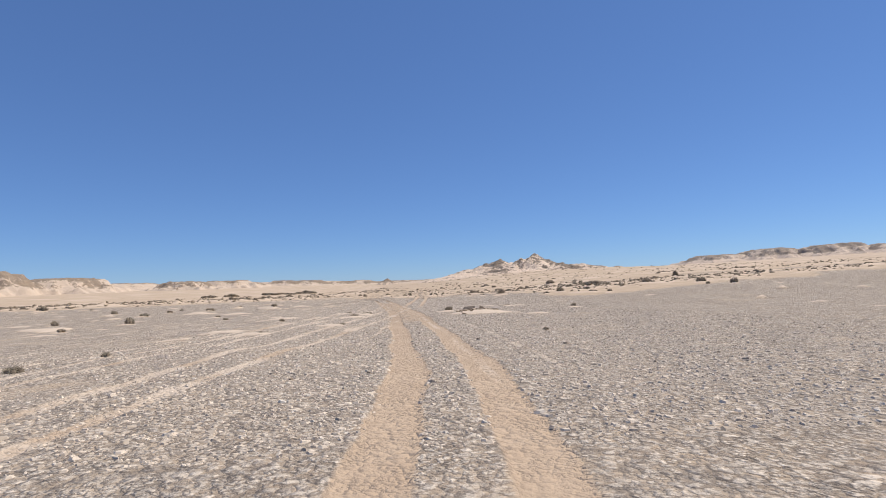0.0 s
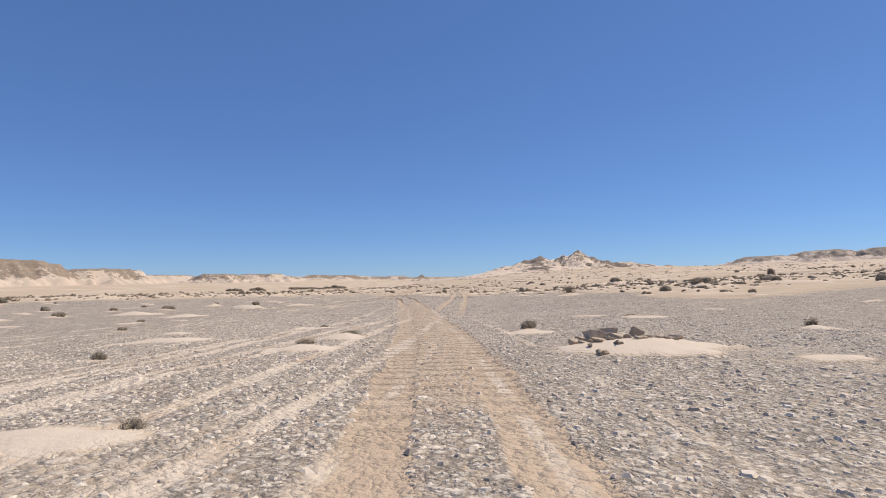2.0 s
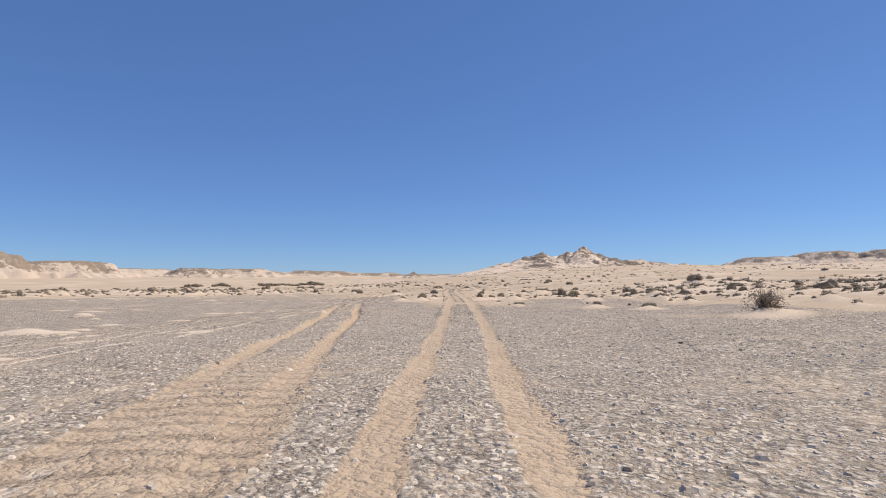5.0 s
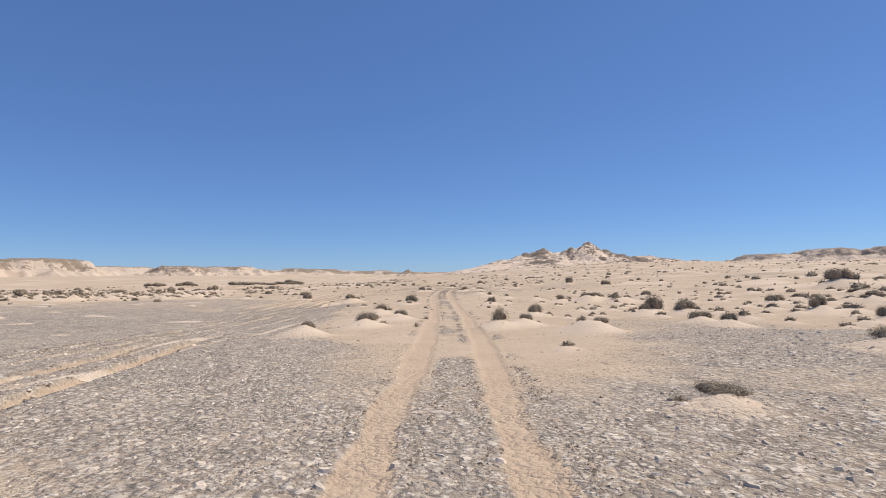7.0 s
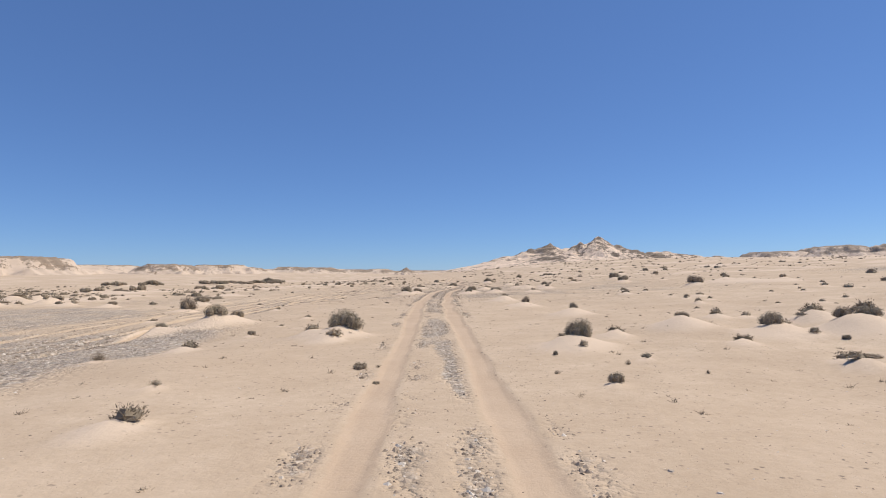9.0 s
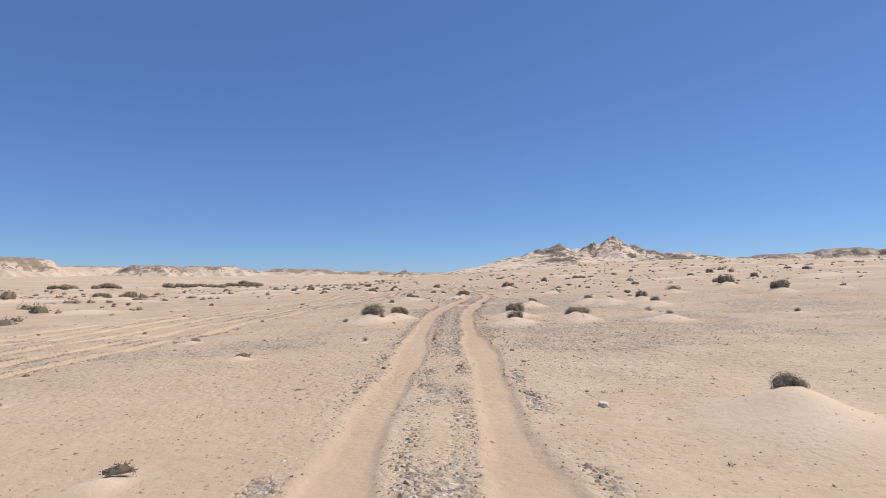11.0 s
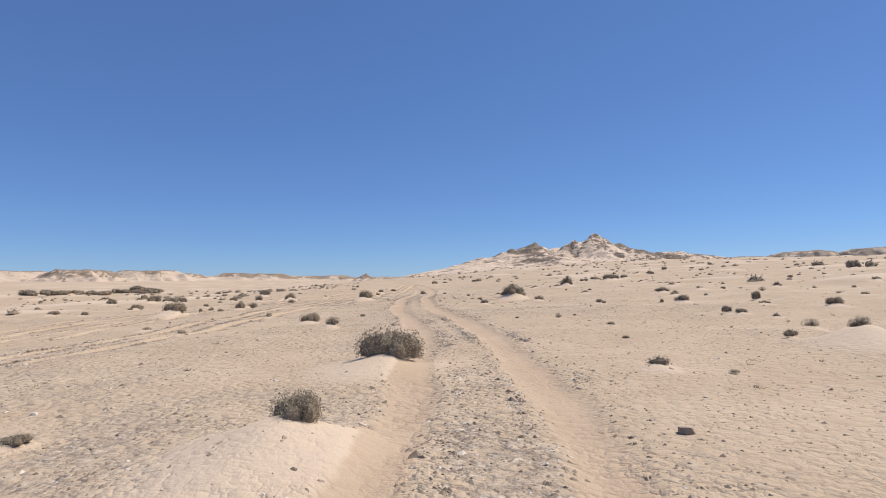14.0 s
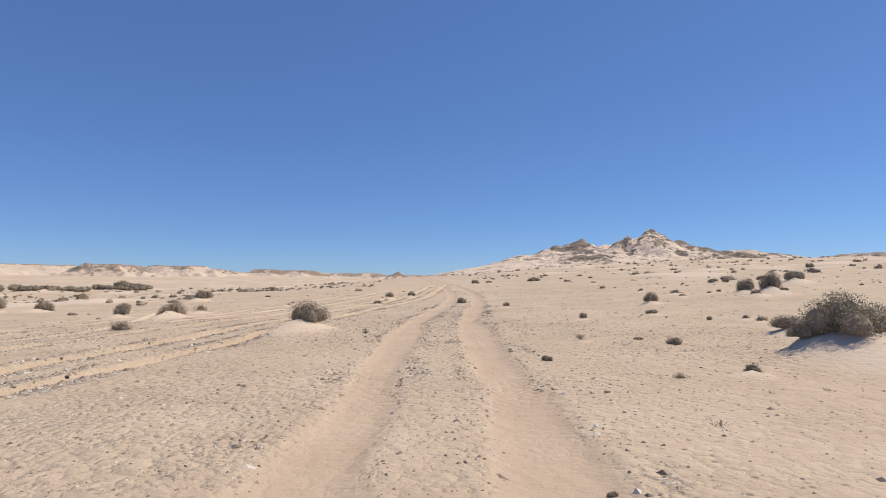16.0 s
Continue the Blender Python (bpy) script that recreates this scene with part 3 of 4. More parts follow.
def gravel_share(x, y):
    """How much of the ground is dark gravel rather than drifted sand."""
    u = x - track_x(y)
    edge = np.interp(u, [-80, -60, -40, -30, -25, -16, -12, -8, -6, -5, -4, -2, 2, 3.5, 5, 8, 10, 12, 13.5, 17, 30, 42, 90],
                     [105, 112, 120, 130, 136, 126, 118, 106, 101, 96, 91, 86, 85, 89, 92, 91, 88, 77, 58, 50, 48, 50, 52])
    plain = smooth(5, -5, y - edge - 6 * waves(x, y, 14, 11, 3))
    plain = plain * (1 - 0.14 * smooth(46, 66, y) * smooth(17, 8, np.abs(u)))
    streak = smooth(0.35, 0.7, waves(x * 0.7 + y * 0.2, y * 1.1, 3.6, 12, 3))
    blown = smooth(0.1, 0.6, waves((x * 0.86 - y * 0.5) * 1.0, (x * 0.5 + y * 0.86) * 0.22, 2.0, 16, 3)) * smooth(-1.5, -5, u) * smooth(-60, -30, u)
    plain = plain * (1 - 0.35 * streak) * (1 - 0.3 * blown) * (1 - drifts(x, y)[1]) * smooth(420, 250, np.abs(u))
    later = 0.75 * smooth(122, 132, y) * smooth(168, 150, y) * smooth(-14, -6, u) * smooth(26, 14, u)
    late = 0.5 * smooth(150, 165, y) * smooth(240, 215, y) * smooth(-20, -9, u) * smooth(16, 6, u)
    left = 1.0 * smooth(98, 104, y) * smooth(121, 112, y) * smooth(-16, -11, u) * smooth(-5, -7, u)
    patchy = smooth(-0.3, 0.3, waves(x, y, 4.0, 13, 3))
    bands = 0.9 * smooth(0.05, 0.4, waves(x * 0.22, y, 11, 18, 3)) * smooth(30, 44, u) * smooth(62, 72, y) * smooth(190, 150, y)
    flat = 0.56 * smooth(118, 128, y) * smooth(225, 205, y) * smooth(-36, -26, u) * smooth(-4, -8, u)
    strip = 0.85 * smooth(0.52, 0.25, np.abs(u)) * smooth(-0.25, 0.35, waves(x * 3, y, 2.6, 17, 3)) * smooth(60, 75, y) * smooth(174, 160, y)
    return np.maximum.reduce([plain, bands, (later + late) * (0.45 + 0.55 * patchy), left, strip, flat * (0.3 + 0.7 * patchy)])


def make_mounds():
    """Sand heaped in the lee of plants: x, y, width of the plant, height. The small ones hold a tuft each."""
    rng = np.random.default_rng(3)
    large = []
    for x, y, w, stand in SHRUBS:
        grow = rng.uniform(0.75, 1.3)
        bare = rng.uniform() < (0.08 if y > 66 else 0.4) and w < 0.6
        if w > 0.22 and abs(x - track_x(y)) > (1.3 if w < 0.6 else 0.8) and not bare:
            base = min(w, 2.0)
            tall = (0.27 if y > 66 else 0.16) * base * grow
            if 66 < y and w > (0.4 if y < 165 else 1.0) and y < 225 and (stand == 0 or stand > 0.55):
                base, tall = max(base, 1.35), max(tall, 0.28 * grow)
            large.append((x, y, base, tall))
    k = np.arange(2600)
    y, u = rng.uniform(68, 232, len(k)), np.where(k < 1700, rng.normal(3, 15, len(k)), rng.uniform(9, 55, len(k)))
    w, tall = rng.uniform(0.2, 0.75, len(k)) * np.where(k < 1700, 1.0, 1.6), rng.uniform(0.16, 0.3, len(k))
    x = u + track_x(y)
    sparse = (y < 112) | (k % 3 == 0)
    w = w * np.where(y < 112, 1.0, 0.6)
    ok = sparse & (np.abs(u) > 2.2) & ((np.abs(u) > 7) | (k % 2 == 0)) & (gravel_share(x, y) < 0.35) & (rut_pull(x, y)[0] < 0.05)
    belt_x, belt_deep = rng.uniform(-95, -14, 420), rng.normal(0, 7, 420)
    slope_x, slope_deep = rng.uniform(14, 70, 420), rng.uniform(0, 45, 420)
    x = np.concatenate([x[ok], belt_x, slope_x])
    y = np.concatenate([y[ok], belt_deep + np.interp(belt_x, [-105, -30, -14], [150, 143, 130]), slope_deep + np.interp(slope_x, [10, 20, 70], [62, 52, 54])])
    w = np.concatenate([w[ok], rng.uniform(0.5, 1.7, 420), rng.uniform(0.35, 1.1, 420)])
    tall = np.concatenate([tall[ok], rng.uniform(0.2, 0.36, 840)])
    ok = gravel_share(x, y) < 0.35
    small = [(float(a), float(b), float(c), float(c * d)) for a, b, c, d in zip(x[ok], y[ok], w[ok], tall[ok])]
    return large, small


def mounds(x, y, z):
    """Adds the mounds to z; tells where the sand is freshly drifted."""
    order = np.argsort(y, kind="stable")
    ys, fresh = y[order], np.zeros(y.shape)
    for sx, sy, w, tall in LARGE_MOUNDS + SMALL_MOUNDS:
        a, b = np.searchsorted(ys, (sy - 2.6 * w, sy + 1.6 * w))
        i = order[a:b]
        dx, dy = x[i] - sx, y[i] - sy
        along, across = dx * WIND[0] + dy * WIND[1], dx * WIND[1] - dy * WIND[0]
        tail = np.where(along > 0.12 * w, 0.85 * w, 0.42 * w)
        far_out = np.sqrt(((along - 0.12 * w) / tail) ** 2 + (across / (0.55 * w)) ** 2)
        z[i] += tall * np.interp(far_out, [0, 0.12, 0.5, 1.0, 1.4, 1.9], [1.0, 0.95, 0.6, 0.2, 0.06, 0])
        fresh[i] = np.maximum(fresh[i], smooth(1.5, 0.7, far_out))
    return z, fresh


LARGE_MOUNDS, SMALL_MOUNDS = make_mounds()


def height(x, y):
    """The finished surface of the ground, with mounds and ruts."""
    shape = x.shape
    x, y = x.ravel(), y.ravel()
    u = x - track_x(y)
    z = land(x, y)
    rough = smooth(1.5, 6, np.abs(u))
    z = z + (0.10 * rough + 0.015) * waves(x, y, 9, 21, 3) + 0.03 * (0.3 + rough) * waves(x, y, 1.8, 22, 3)
    hummock = smooth(8, 26, np.abs(u)) * (1 - gravel_share(x, y)) * np.maximum(waves(x, y, 6, 23, 2), 0)
    z = z + 0.30 * hummock
    drift, cover = drifts(x, y)
    z = z + drift * smooth(1.0, 2.2, np.abs(u))
    worn, deep, heap, light = rut_pull(x, y)
    wash = 0.008 * np.sin(y * 4.5 + 2 * waves(x, y, 3, 25, 2)) * smooth(13, 20, y) * smooth(60, 48, y) * worn
    z, fresh = mounds(x, y, z)
    pale = np.maximum(0.9 * cover, light * (0.7 + 0.3 * waves(x, y, 1.2, 27, 2)))
    fresh = np.maximum.reduce([fresh, cover, smooth(0.25, 0.8, hummock)])
    return [a.reshape(shape) for a in (z + deep + wash, worn, heap, fresh, pale)]


def build_ground():
    def steps(start, first, grow, end):
        out, v, s = [], start, first
        while v < end:
            out.append(v)
            v, s = v + s, s * grow
        return out + [end]

    half = list(np.arange(0, 2.4, 0.06)) + list(np.arange(2.4, 12, 0.16)) + list(np.arange(12, 14, 0.2)) + list(np.arange(14, 40, 0.42)) + list(np.arange(40, 72, 0.6)) + steps(72, 0.6, 1.09, 4600)
    fine = list(np.arange(0, 2.4, 0.06)) + list(np.arange(2.4, 13.4, 0.09)) + list(np.arange(13.4, 25, 0.16)) + [v for v in half if v > 25.1]
    us = np.array([-v for v in fine[:0:-1]] + half)
    ys = np.array([-v for v in steps(10, 0.4, 1.2, 4600)][::-1] + list(np.arange(-9.8, 214, 0.26)) + steps(214, 0.25, 1.022, 4600))
    u, y = np.meshgrid(us, ys)
    x = u + track_x(y)
    z, worn, heap, fresh, pale = height(x, y)
    me = mesh_of("ground", np.stack([x, y, z], -1).reshape(-1, 3), grid_faces(len(ys), len(us)), M_GROUND, True)
    weight(me, "gravel", np.maximum(gravel_share(x, y) * (1 - 0.5 * worn) * (1 - 0.35 * smooth(100, 120, y)), 0.62 * np.minimum(heap, 1)) * (1 - 0.8 * fresh))
    weight(me, "fresh", fresh)
    weight(me, "pale", pale)
    weight(me, "rut", worn * (1 - 0.4 * np.minimum(heap, 1)))
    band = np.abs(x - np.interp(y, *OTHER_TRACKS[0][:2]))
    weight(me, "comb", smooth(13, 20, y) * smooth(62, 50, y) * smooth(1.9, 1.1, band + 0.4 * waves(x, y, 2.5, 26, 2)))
    return tagged(new("ground", me), "pale desert sand and grey gravel plain with wheel ruts", "ground", kind="structure")


ground = build_ground()


def scatter_stones(name, label, material, seed, count, y0, y1, spread, median, chance_at, edges=(), plates=False):
    """Loose angular stones, thickest beside the track."""
    rng = np.random.default_rng(seed)
    y = rng.uniform(y0, y1, count)
    u = rng.normal(0, spread, count)
    x = u + track_x(y)
    for ys, xs, number, scatter in edges:
        ey = rng.uniform(max(ys[0], y0), min(ys[-1], y1), number)
        side = rng.choice((-1, 1), number) * HALF_GAUGE + rng.choice((-1, 1), number) * 0.4 + rng.normal(0, scatter, number)
        x, y = np.append(x, np.interp(ey, ys, xs) + side), np.append(y, ey)
    u = x - track_x(y)
    share, heap = gravel_share(x, y), rut_pull(x, y)[2]
    ok = rng.uniform(0, 1, len(x)) < chance_at(share, heap, y)
    x, y, u, share = x[ok], y[ok], u[ok], np.maximum(share, heap)[ok]
    z, worn, _, fresh, pale = height(x, y)
    ok = (rng.uniform(0, 1, len(x)) > np.maximum.reduce([worn * 1.05, 0.85 * fresh, pale])) & (np.abs(u) < 14)
    x, y, z, share = x[ok], y[ok], z[ok], share[ok]
    n = len(x)
    size = np.clip(rng.lognormal(math.log(median), 0.42, n), 0.010, 0.1) * (0.45 + 0.55 * share)
    turn = rng.uniform(0, 6.28, n)
    sides = 5
    ring = np.arange(sides) * 2 * math.pi / sides
    top = sides if plates else 1
    p = np.zeros((n, sides + top, 3))
    p[:, :sides, 0], p[:, :sides, 1] = np.cos(ring), np.sin(ring)
    p[:, :sides, :2] *= rng.uniform(0.6, 1.2, (n, sides, 1))
    p[:, :sides, 2] = -0.2
    if plates:
        p[:, sides:, :2] = p[:, :sides, :2] * rng.uniform(0.3, 0.65, (n, 1, 1))
        p[:, sides:, 2] = rng.uniform(0.1, 0.3, (n, 1)) + 0.22 * p[:, sides:, 0] * rng.uniform(-1, 1, (n, 1)) + rng.normal(0, 0.05, (n, sides))
        tri = [(i, (i + 1) % sides, sides + (i + 1) % sides) for i in range(sides)] + [(i, sides + (i + 1) % sides, sides + i) for i in range(sides)]
        tri = np.array(tri + [(sides, sides + i, sides + i + 1) for i in range(1, sides - 1)])
    else:
        p[:, sides, :2] = rng.normal(0, 0.25, (n, 2))
        p[:, sides, 2] = rng.uniform(0.16, 0.42, n)
        tri = np.array([(i, (i + 1) % sides, sides) for i in range(sides)])
    p *= np.stack([np.ones(n), rng.uniform(0.45, 1, n), np.ones(n)], -1)[:, None] * size[:, None, None]
    c, s = np.cos(turn)[:, None], np.sin(turn)[:, None]
    p = np.stack([p[..., 0] * c - p[..., 1] * s, p[..., 0] * s + p[..., 1] * c, p[..., 2]], -1)
    p += np.stack([x, y, z], -1)[:, None]
    faces = (tri[None] + (sides + top) * np.arange(n)[:, None, None]).reshape(-1, 3)
    tagged(new(name, mesh_of(name, p.reshape(-1, 3), faces, material)), label, "gravel", kind="stuff")


scatter_stones("gravel_stones", "loose angular grey and tan stones on the sand", M_STONE, 7, 330000, -4, 100, 7.4, 0.042,
               lambda share, heap, y: np.interp(y, [30, 60, 100], [0.6, 0.3, 0.1]) * share ** 1.3 + 0.01, plates=True)
scatter_stones("dark_pebbles", "small dark brown pebbles dotted over pale sand", M_DARK_STONE, 8, 215000, 70, 205, 5.2, 0.03,
               lambda share, heap, y: np.where(y > 110, 0.5, 0.1) * share + 0.8 * heap + np.where(y > 118, 0.42, 0.22),
               [(TRACK_Y, TRACK_X, 26000, 0.13), (*OTHER_TRACKS[4][:2], 22000, 0.10), (*OTHER_TRACKS[5][:2], 20000, 0.10), (*OTHER_TRACKS[0][:2], 5000, 0.2), (TRACK_Y, TRACK_X, 26000, 0.3)])

scatter_stones("track_clods", "brown clods and stones pushed up beside the ruts", M_DARK_STONE, 12, 10, 66, 240, 7.0, 0.048,
               lambda share, heap, y: 0.95 * smooth(0.03, 0.3, heap),
               [(*OTHER_TRACKS[4][:2], 52000, 0.05), (*OTHER_TRACKS[5][:2], 16000, 0.06), (*OTHER_TRACKS[6][:2], 20000, 0.06), (*OTHER_TRACKS[3][:2], 8000, 0.08), (TRACK_Y, TRACK_X, 22000, 0.06)])


# ---- hills ----
def relief(name, label, category, x0, x1, y0, y1, step, top, material):
    """A hill over the land: top(x, y) gives its height above sea and its share of bare rock."""
    xs, ys = np.arange(x0, x1 + step, step), np.arange(y0, y1 + step, step)
    x, y = np.meshgrid(xs, ys)
    base = land(x, y)
    h, rock = top(x, y)
    rim = np.minimum.reduce([x - x0, x1 - x, y - y0, y1 - y]) / (4 * step)
    z = np.maximum(h, base - 1.5)
    z = np.where(rim < 1, base - 1.5 + (z - base + 1.5) * np.clip(rim, 0, 1), z)
    me = mesh_of(name, np.stack([x, y, z], -1).reshape(-1, 3), grid_faces(len(ys), len(xs)), material, True)
    weight(me, "rock", rock)
    return tagged(new(name, me), label, category, kind="structure")


# Tops of the near hill: x, y, height, slope.
SUMMITS = [(119, 394, 22.6, 0.62), (98, 416, 20.2, 0.60), (106, 392, 19.0, 0.66), (126, 388, 18.6, 0.5), (83, 405, 15.5, 0.34),
           (141, 382, 15.0, 0.42), (149, 376, 14.0, 0.42), (159, 372, 12.4, 0.3), (112, 384, 16.5, 0.5), (92, 398, 15.2, 0.45),
           (74, 392, 12.2, 0.25), (134, 392, 17.0, 0.45),
           (119, 394, 24.6, 1.25), (98, 416, 21.6, 1.1), (107, 391, 20.4, 1.1), (126, 387, 19.6, 1.0), (104, 402, 17.6, 0.3), (168, 370, 11.6, 0.2), (92, 408, 18.0, 0.8),
           (119, 394, 17.6, 0.36), (97, 413, 16.6, 0.36), (145, 381, 14.6, 0.24), (108, 402, 18.4, 0.5), (97, 414, 20.4, 0.46)]


def near_hill(x, y):
    jx, jy = 2.2 * waves(x, y, 10, 31, 4), 2.2 * waves(x, y, 10, 32, 4)
    h = np.full(x.shape, -50.0)
    for sx, sy, sz, slope in SUMMITS:
        r = np.hypot(x + jx - sx, y + jy - sy)
        h = np.maximum(h, sz - slope * 0.7 * r)
    crag = np.abs(waves(x, y, 10, 33, 5))
    h = h + 1.3 * (0.3 - crag) * smooth(7, 14, h) + 0.9 * waves(x, y, 3.5, 34, 4) * smooth(6, 12, h)
    gully = waves(x + y * 0.3, y * 0.7, 9, 35, 4)
    lee = smooth(-6, 8, np.minimum.reduce([x - 119 + 0.4 * (y - 394), 12 + 0 * x])) * smooth(170, 150, x)
    rock = 0.46 + 0.02 * (h - 14) + 0.46 * gully + 0.12 * lee + 0.06 * smooth(104, 92, x) - 0.3 * smooth(11.5, 8.5, h)
    return h, np.clip(rock, 0, 1)


relief("rocky_hill", "pale sandy hill with broken grey-brown rock on its summits", "hill", 30, 215, 330, 480, 0.85, near_hill, M_ROCK)


def mesa(label, cx, cy, length, width, high, turn, seed, cap=0.6, cone=0.0):
    """A flat-topped remnant with gullied, sand-covered flanks. high: its top above sea."""
    ca, sa = math.cos(radians(turn)), math.sin(radians(turn))

    def top(x, y):
        s, v = (x - cx) * ca + (y - cy) * sa, -(x - cx) * sa + (y - cy) * ca
        wob = waves(x, y, length * 0.28, seed, 4)
        r = np.sqrt((np.abs(s) / length) ** 2.6 + (np.abs(v) / width) ** 2.2) * (1 + 0.28 * wob)
        base = land(x, y)
        rise = high - base
        flat = np.interp(r, [0, 0.45, 0.62, 0.80, 1.05, 1.35], [1.0, 0.97, 0.7, 0.36, 0.09, -0.2])
        point = np.interp(r, [0, 0.25, 1.0, 1.3], [1.0, 0.6, 0.05, -0.2])
        k = flat * (1 - cone) + point * cone
        h = base + rise * k * (1 + 0.10 * waves(s, s * 0, length * 0.35, seed + 1, 3)) + rise * 0.045 * waves(x, y, length * 0.12, seed + 2, 4) * (k > 0.03)
        lip = 0.5 * smooth(0.86, 0.95, k)
        rock = cap * smooth(0.1, 0.45, k) + lip + 0.45 * waves(x, y, length * 0.22, seed + 3, 4) - 0.08
        return h, np.clip(rock, 0, 1)

    reach = 1.35 * max(length, width)
    relief("mesa", label, "hill", cx - reach, cx + reach, cy - reach, cy + reach, reach / 48, top, M_SLOPE if cx > 500 else M_CLIFF)


PALE, DARK = "far pale sandstone escarpment with sand-covered slopes", "far flat-topped hill capped with dark brown rock"
# x, y, half length, half width, top, turn, rockiness
for k, (label, *row) in enumerate([
        (DARK, -336, 500, 58, 42, 26.5, 70, 0.85), (PALE, -304, 590, 56, 40, 21.0, 60, 0.5), (DARK, -395, 400, 70, 45, 25, 70, 0.8),
        (PALE, -300, 690, 75, 45, 17.0, 45, 0.46), (DARK, -205, 650, 34, 26, 16.4, 30, 0.62), (PALE, -170, 700, 40, 22, 16.5, 25, 0.3),
        (PALE, -182, 785, 46, 30, 16.6, 20, 0.6), (DARK, -110, 885, 60, 36, 18.0, 10, 0.75), (PALE, -240, 800, 70, 40, 17.6, 30, 0.35),
        (PALE, -32, 1030, 62, 40, 17, 0, 0.6), (PALE, 118, 1040, 80, 45, 15.0, -10, 0.5), (PALE, 40, 1080, 70, 40, 15.5, 0, 0.4),
        (DARK, 822, 1235, 95, 100, 53, -45, 0.55), (DARK, 912, 1175, 85, 100, 62, -45, 0.62), (PALE, 955, 1160, 90, 90, 57, -45, 0.0),
        (DARK, 1010, 1110, 85, 100, 65, -45, 0.62), (DARK, 1095, 1025, 100, 100, 61, -50, 0.6)]):
    *shape, turn, cap = row
    mesa(label, *shape, turn, 100 + 7 * k, cap)
mesa("small far cone-shaped hill of brown rock", 25, 868, 17, 17, 16.2, 0, 71, 0.8, 1.0)


# ---- rocks ----
def slab(x, y, size, tall, tip, turn, seed):
    """A broken block of sandstone, half sunk in the sand."""
    rng = np.random.default_rng(seed)
    bm = bmesh.new()
    for sx in (-1, 1):
        for sy in (-1, 1):
            for sz in (-1, 1):
                bm.verts.new((sx * size * rng.uniform(0.32, 0.55), sy * size * rng.uniform(0.22, 0.42), sz * tall * rng.uniform(0.38, 0.55)))
    for _ in range(5):
        d = Vector(rng.normal(0, 1, 3)).normalized()
        bm.verts.new((d.x * size * 0.52, d.y * size * 0.4, d.z * tall * 0.56))
    bmesh.ops.convex_hull(bm, input=bm.verts)
    bmesh.ops.delete(bm, geom=[v for v in bm.verts if not v.link_faces], context="VERTS")
    bmesh.ops.bevel(bm, geom=list(bm.edges), offset=0.012, segments=1, affect="EDGES")
    bmesh.ops.triangulate(bm, faces=bm.faces)
    bmesh.ops.subdivide_edges(bm, edges=list(bm.edges), cuts=1)
    for v in bm.verts:
        v.co += Vector(rng.normal(0, 0.006, 3))
    me = bpy.data.meshes.new("rock")
    bm.to_mesh(me)
    bm.free()
    me.materials.append(M_SLAB)
    z = float(height(np.array([x]), np.array([y]))[0][0])
    ob = new("rock", me)
    ob.matrix_world = pose(x, y, z + 0.3 * tall, tip, tip * 0.4, turn)
    flat = tall < 0.5 * size
    tagged(ob, "flat broken tan sandstone slab lying on a sand drift" if flat else "angular brown sandstone block half sunk in a sand drift",
           "rock", "rocks on the sand drift")


# x, y, width, height, tilt, turn
for k, row in enumerate([
        (3.65, 22.5, 0.40, 0.20, 8, 20), (4.05, 22.6, 0.66, 0.38, -10, 5), (4.32, 22.1, 0.50, 0.12, 12, 30), (4.46, 22.7, 0.36, 0.24, 15, 60),
        (4.72, 23.0, 0.40, 0.26, 28, 10), (4.70, 22.3, 0.34, 0.36, 24, 75), (4.95, 22.7, 0.32, 0.2, -6, 40), (5.15, 22.8, 0.30, 0.3, 10, 15),
        (5.42, 22.2, 0.46, 0.09, 14, 160), (3.72, 21.8, 0.34, 0.09, 9, 50), (3.98, 21.9, 0.26, 0.1, 5, 100), (3.35, 22.2, 0.30, 0.14, 18, 35),
        (3.85, 22.9, 0.42, 0.14, -8, 80), (4.55, 21.7, 0.30, 0.07, 6, 20), (3.5, 20.9, 0.24, 0.1, 10, 10), (5.6, 22.6, 0.2, 0.12, 8, 70)]):
    slab(*row[:3], 0.78 * row[3], *row[4:], 500 + k)
rng = np.random.default_rng(77)
for k in range(22):
    slab(rng.uniform(3.2, 5.7), rng.normal(22.1, 0.45), rng.uniform(0.09, 0.2), rng.uniform(0.04, 0.09), rng.uniform(-15, 15), rng.uniform(0, 180), 540 + k)


# ---- plants ----
def twig_mesh(rng, count, spread, high):
    """Bare stems that fan out of one root."""
    verts, faces = [], []
    for _ in range(count):
        a, e = rng.uniform(0, 6.28), rng.uniform(0.15, 1.4)
        tip = np.array((math.cos(a) * math.cos(e) * spread, math.sin(a) * math.cos(e) * spread, math.sin(e) * high)) * rng.uniform(0.7, 1.1)
        root = rng.normal(0, 0.04, 3) * (1, 1, 0)
        mid = (root + tip) / 2 + rng.normal(0, 0.05, 3)
        for p, q, w, w2 in ((root, mid, 0.009, 0.007), (mid, tip, 0.007, 0.003)):
            i = len(verts)
            side = np.cross(q - p, (0.3, 0.2, 1.0))
            side /= np.linalg.norm(side) + 1e-6
            up = np.cross(side, q - p)
            up /= np.linalg.norm(up) + 1e-6
            for c, ww in ((p, w), (q, w2)):
                verts += [c + side * ww, c - side * ww * 0.5 + up * ww, c - side * ww * 0.5 - up * ww]
            faces += [(i, i + 1, i + 4, i + 3), (i + 1, i + 2, i + 5, i + 4), (i + 2, i, i + 3, i + 5)]
    return verts, faces


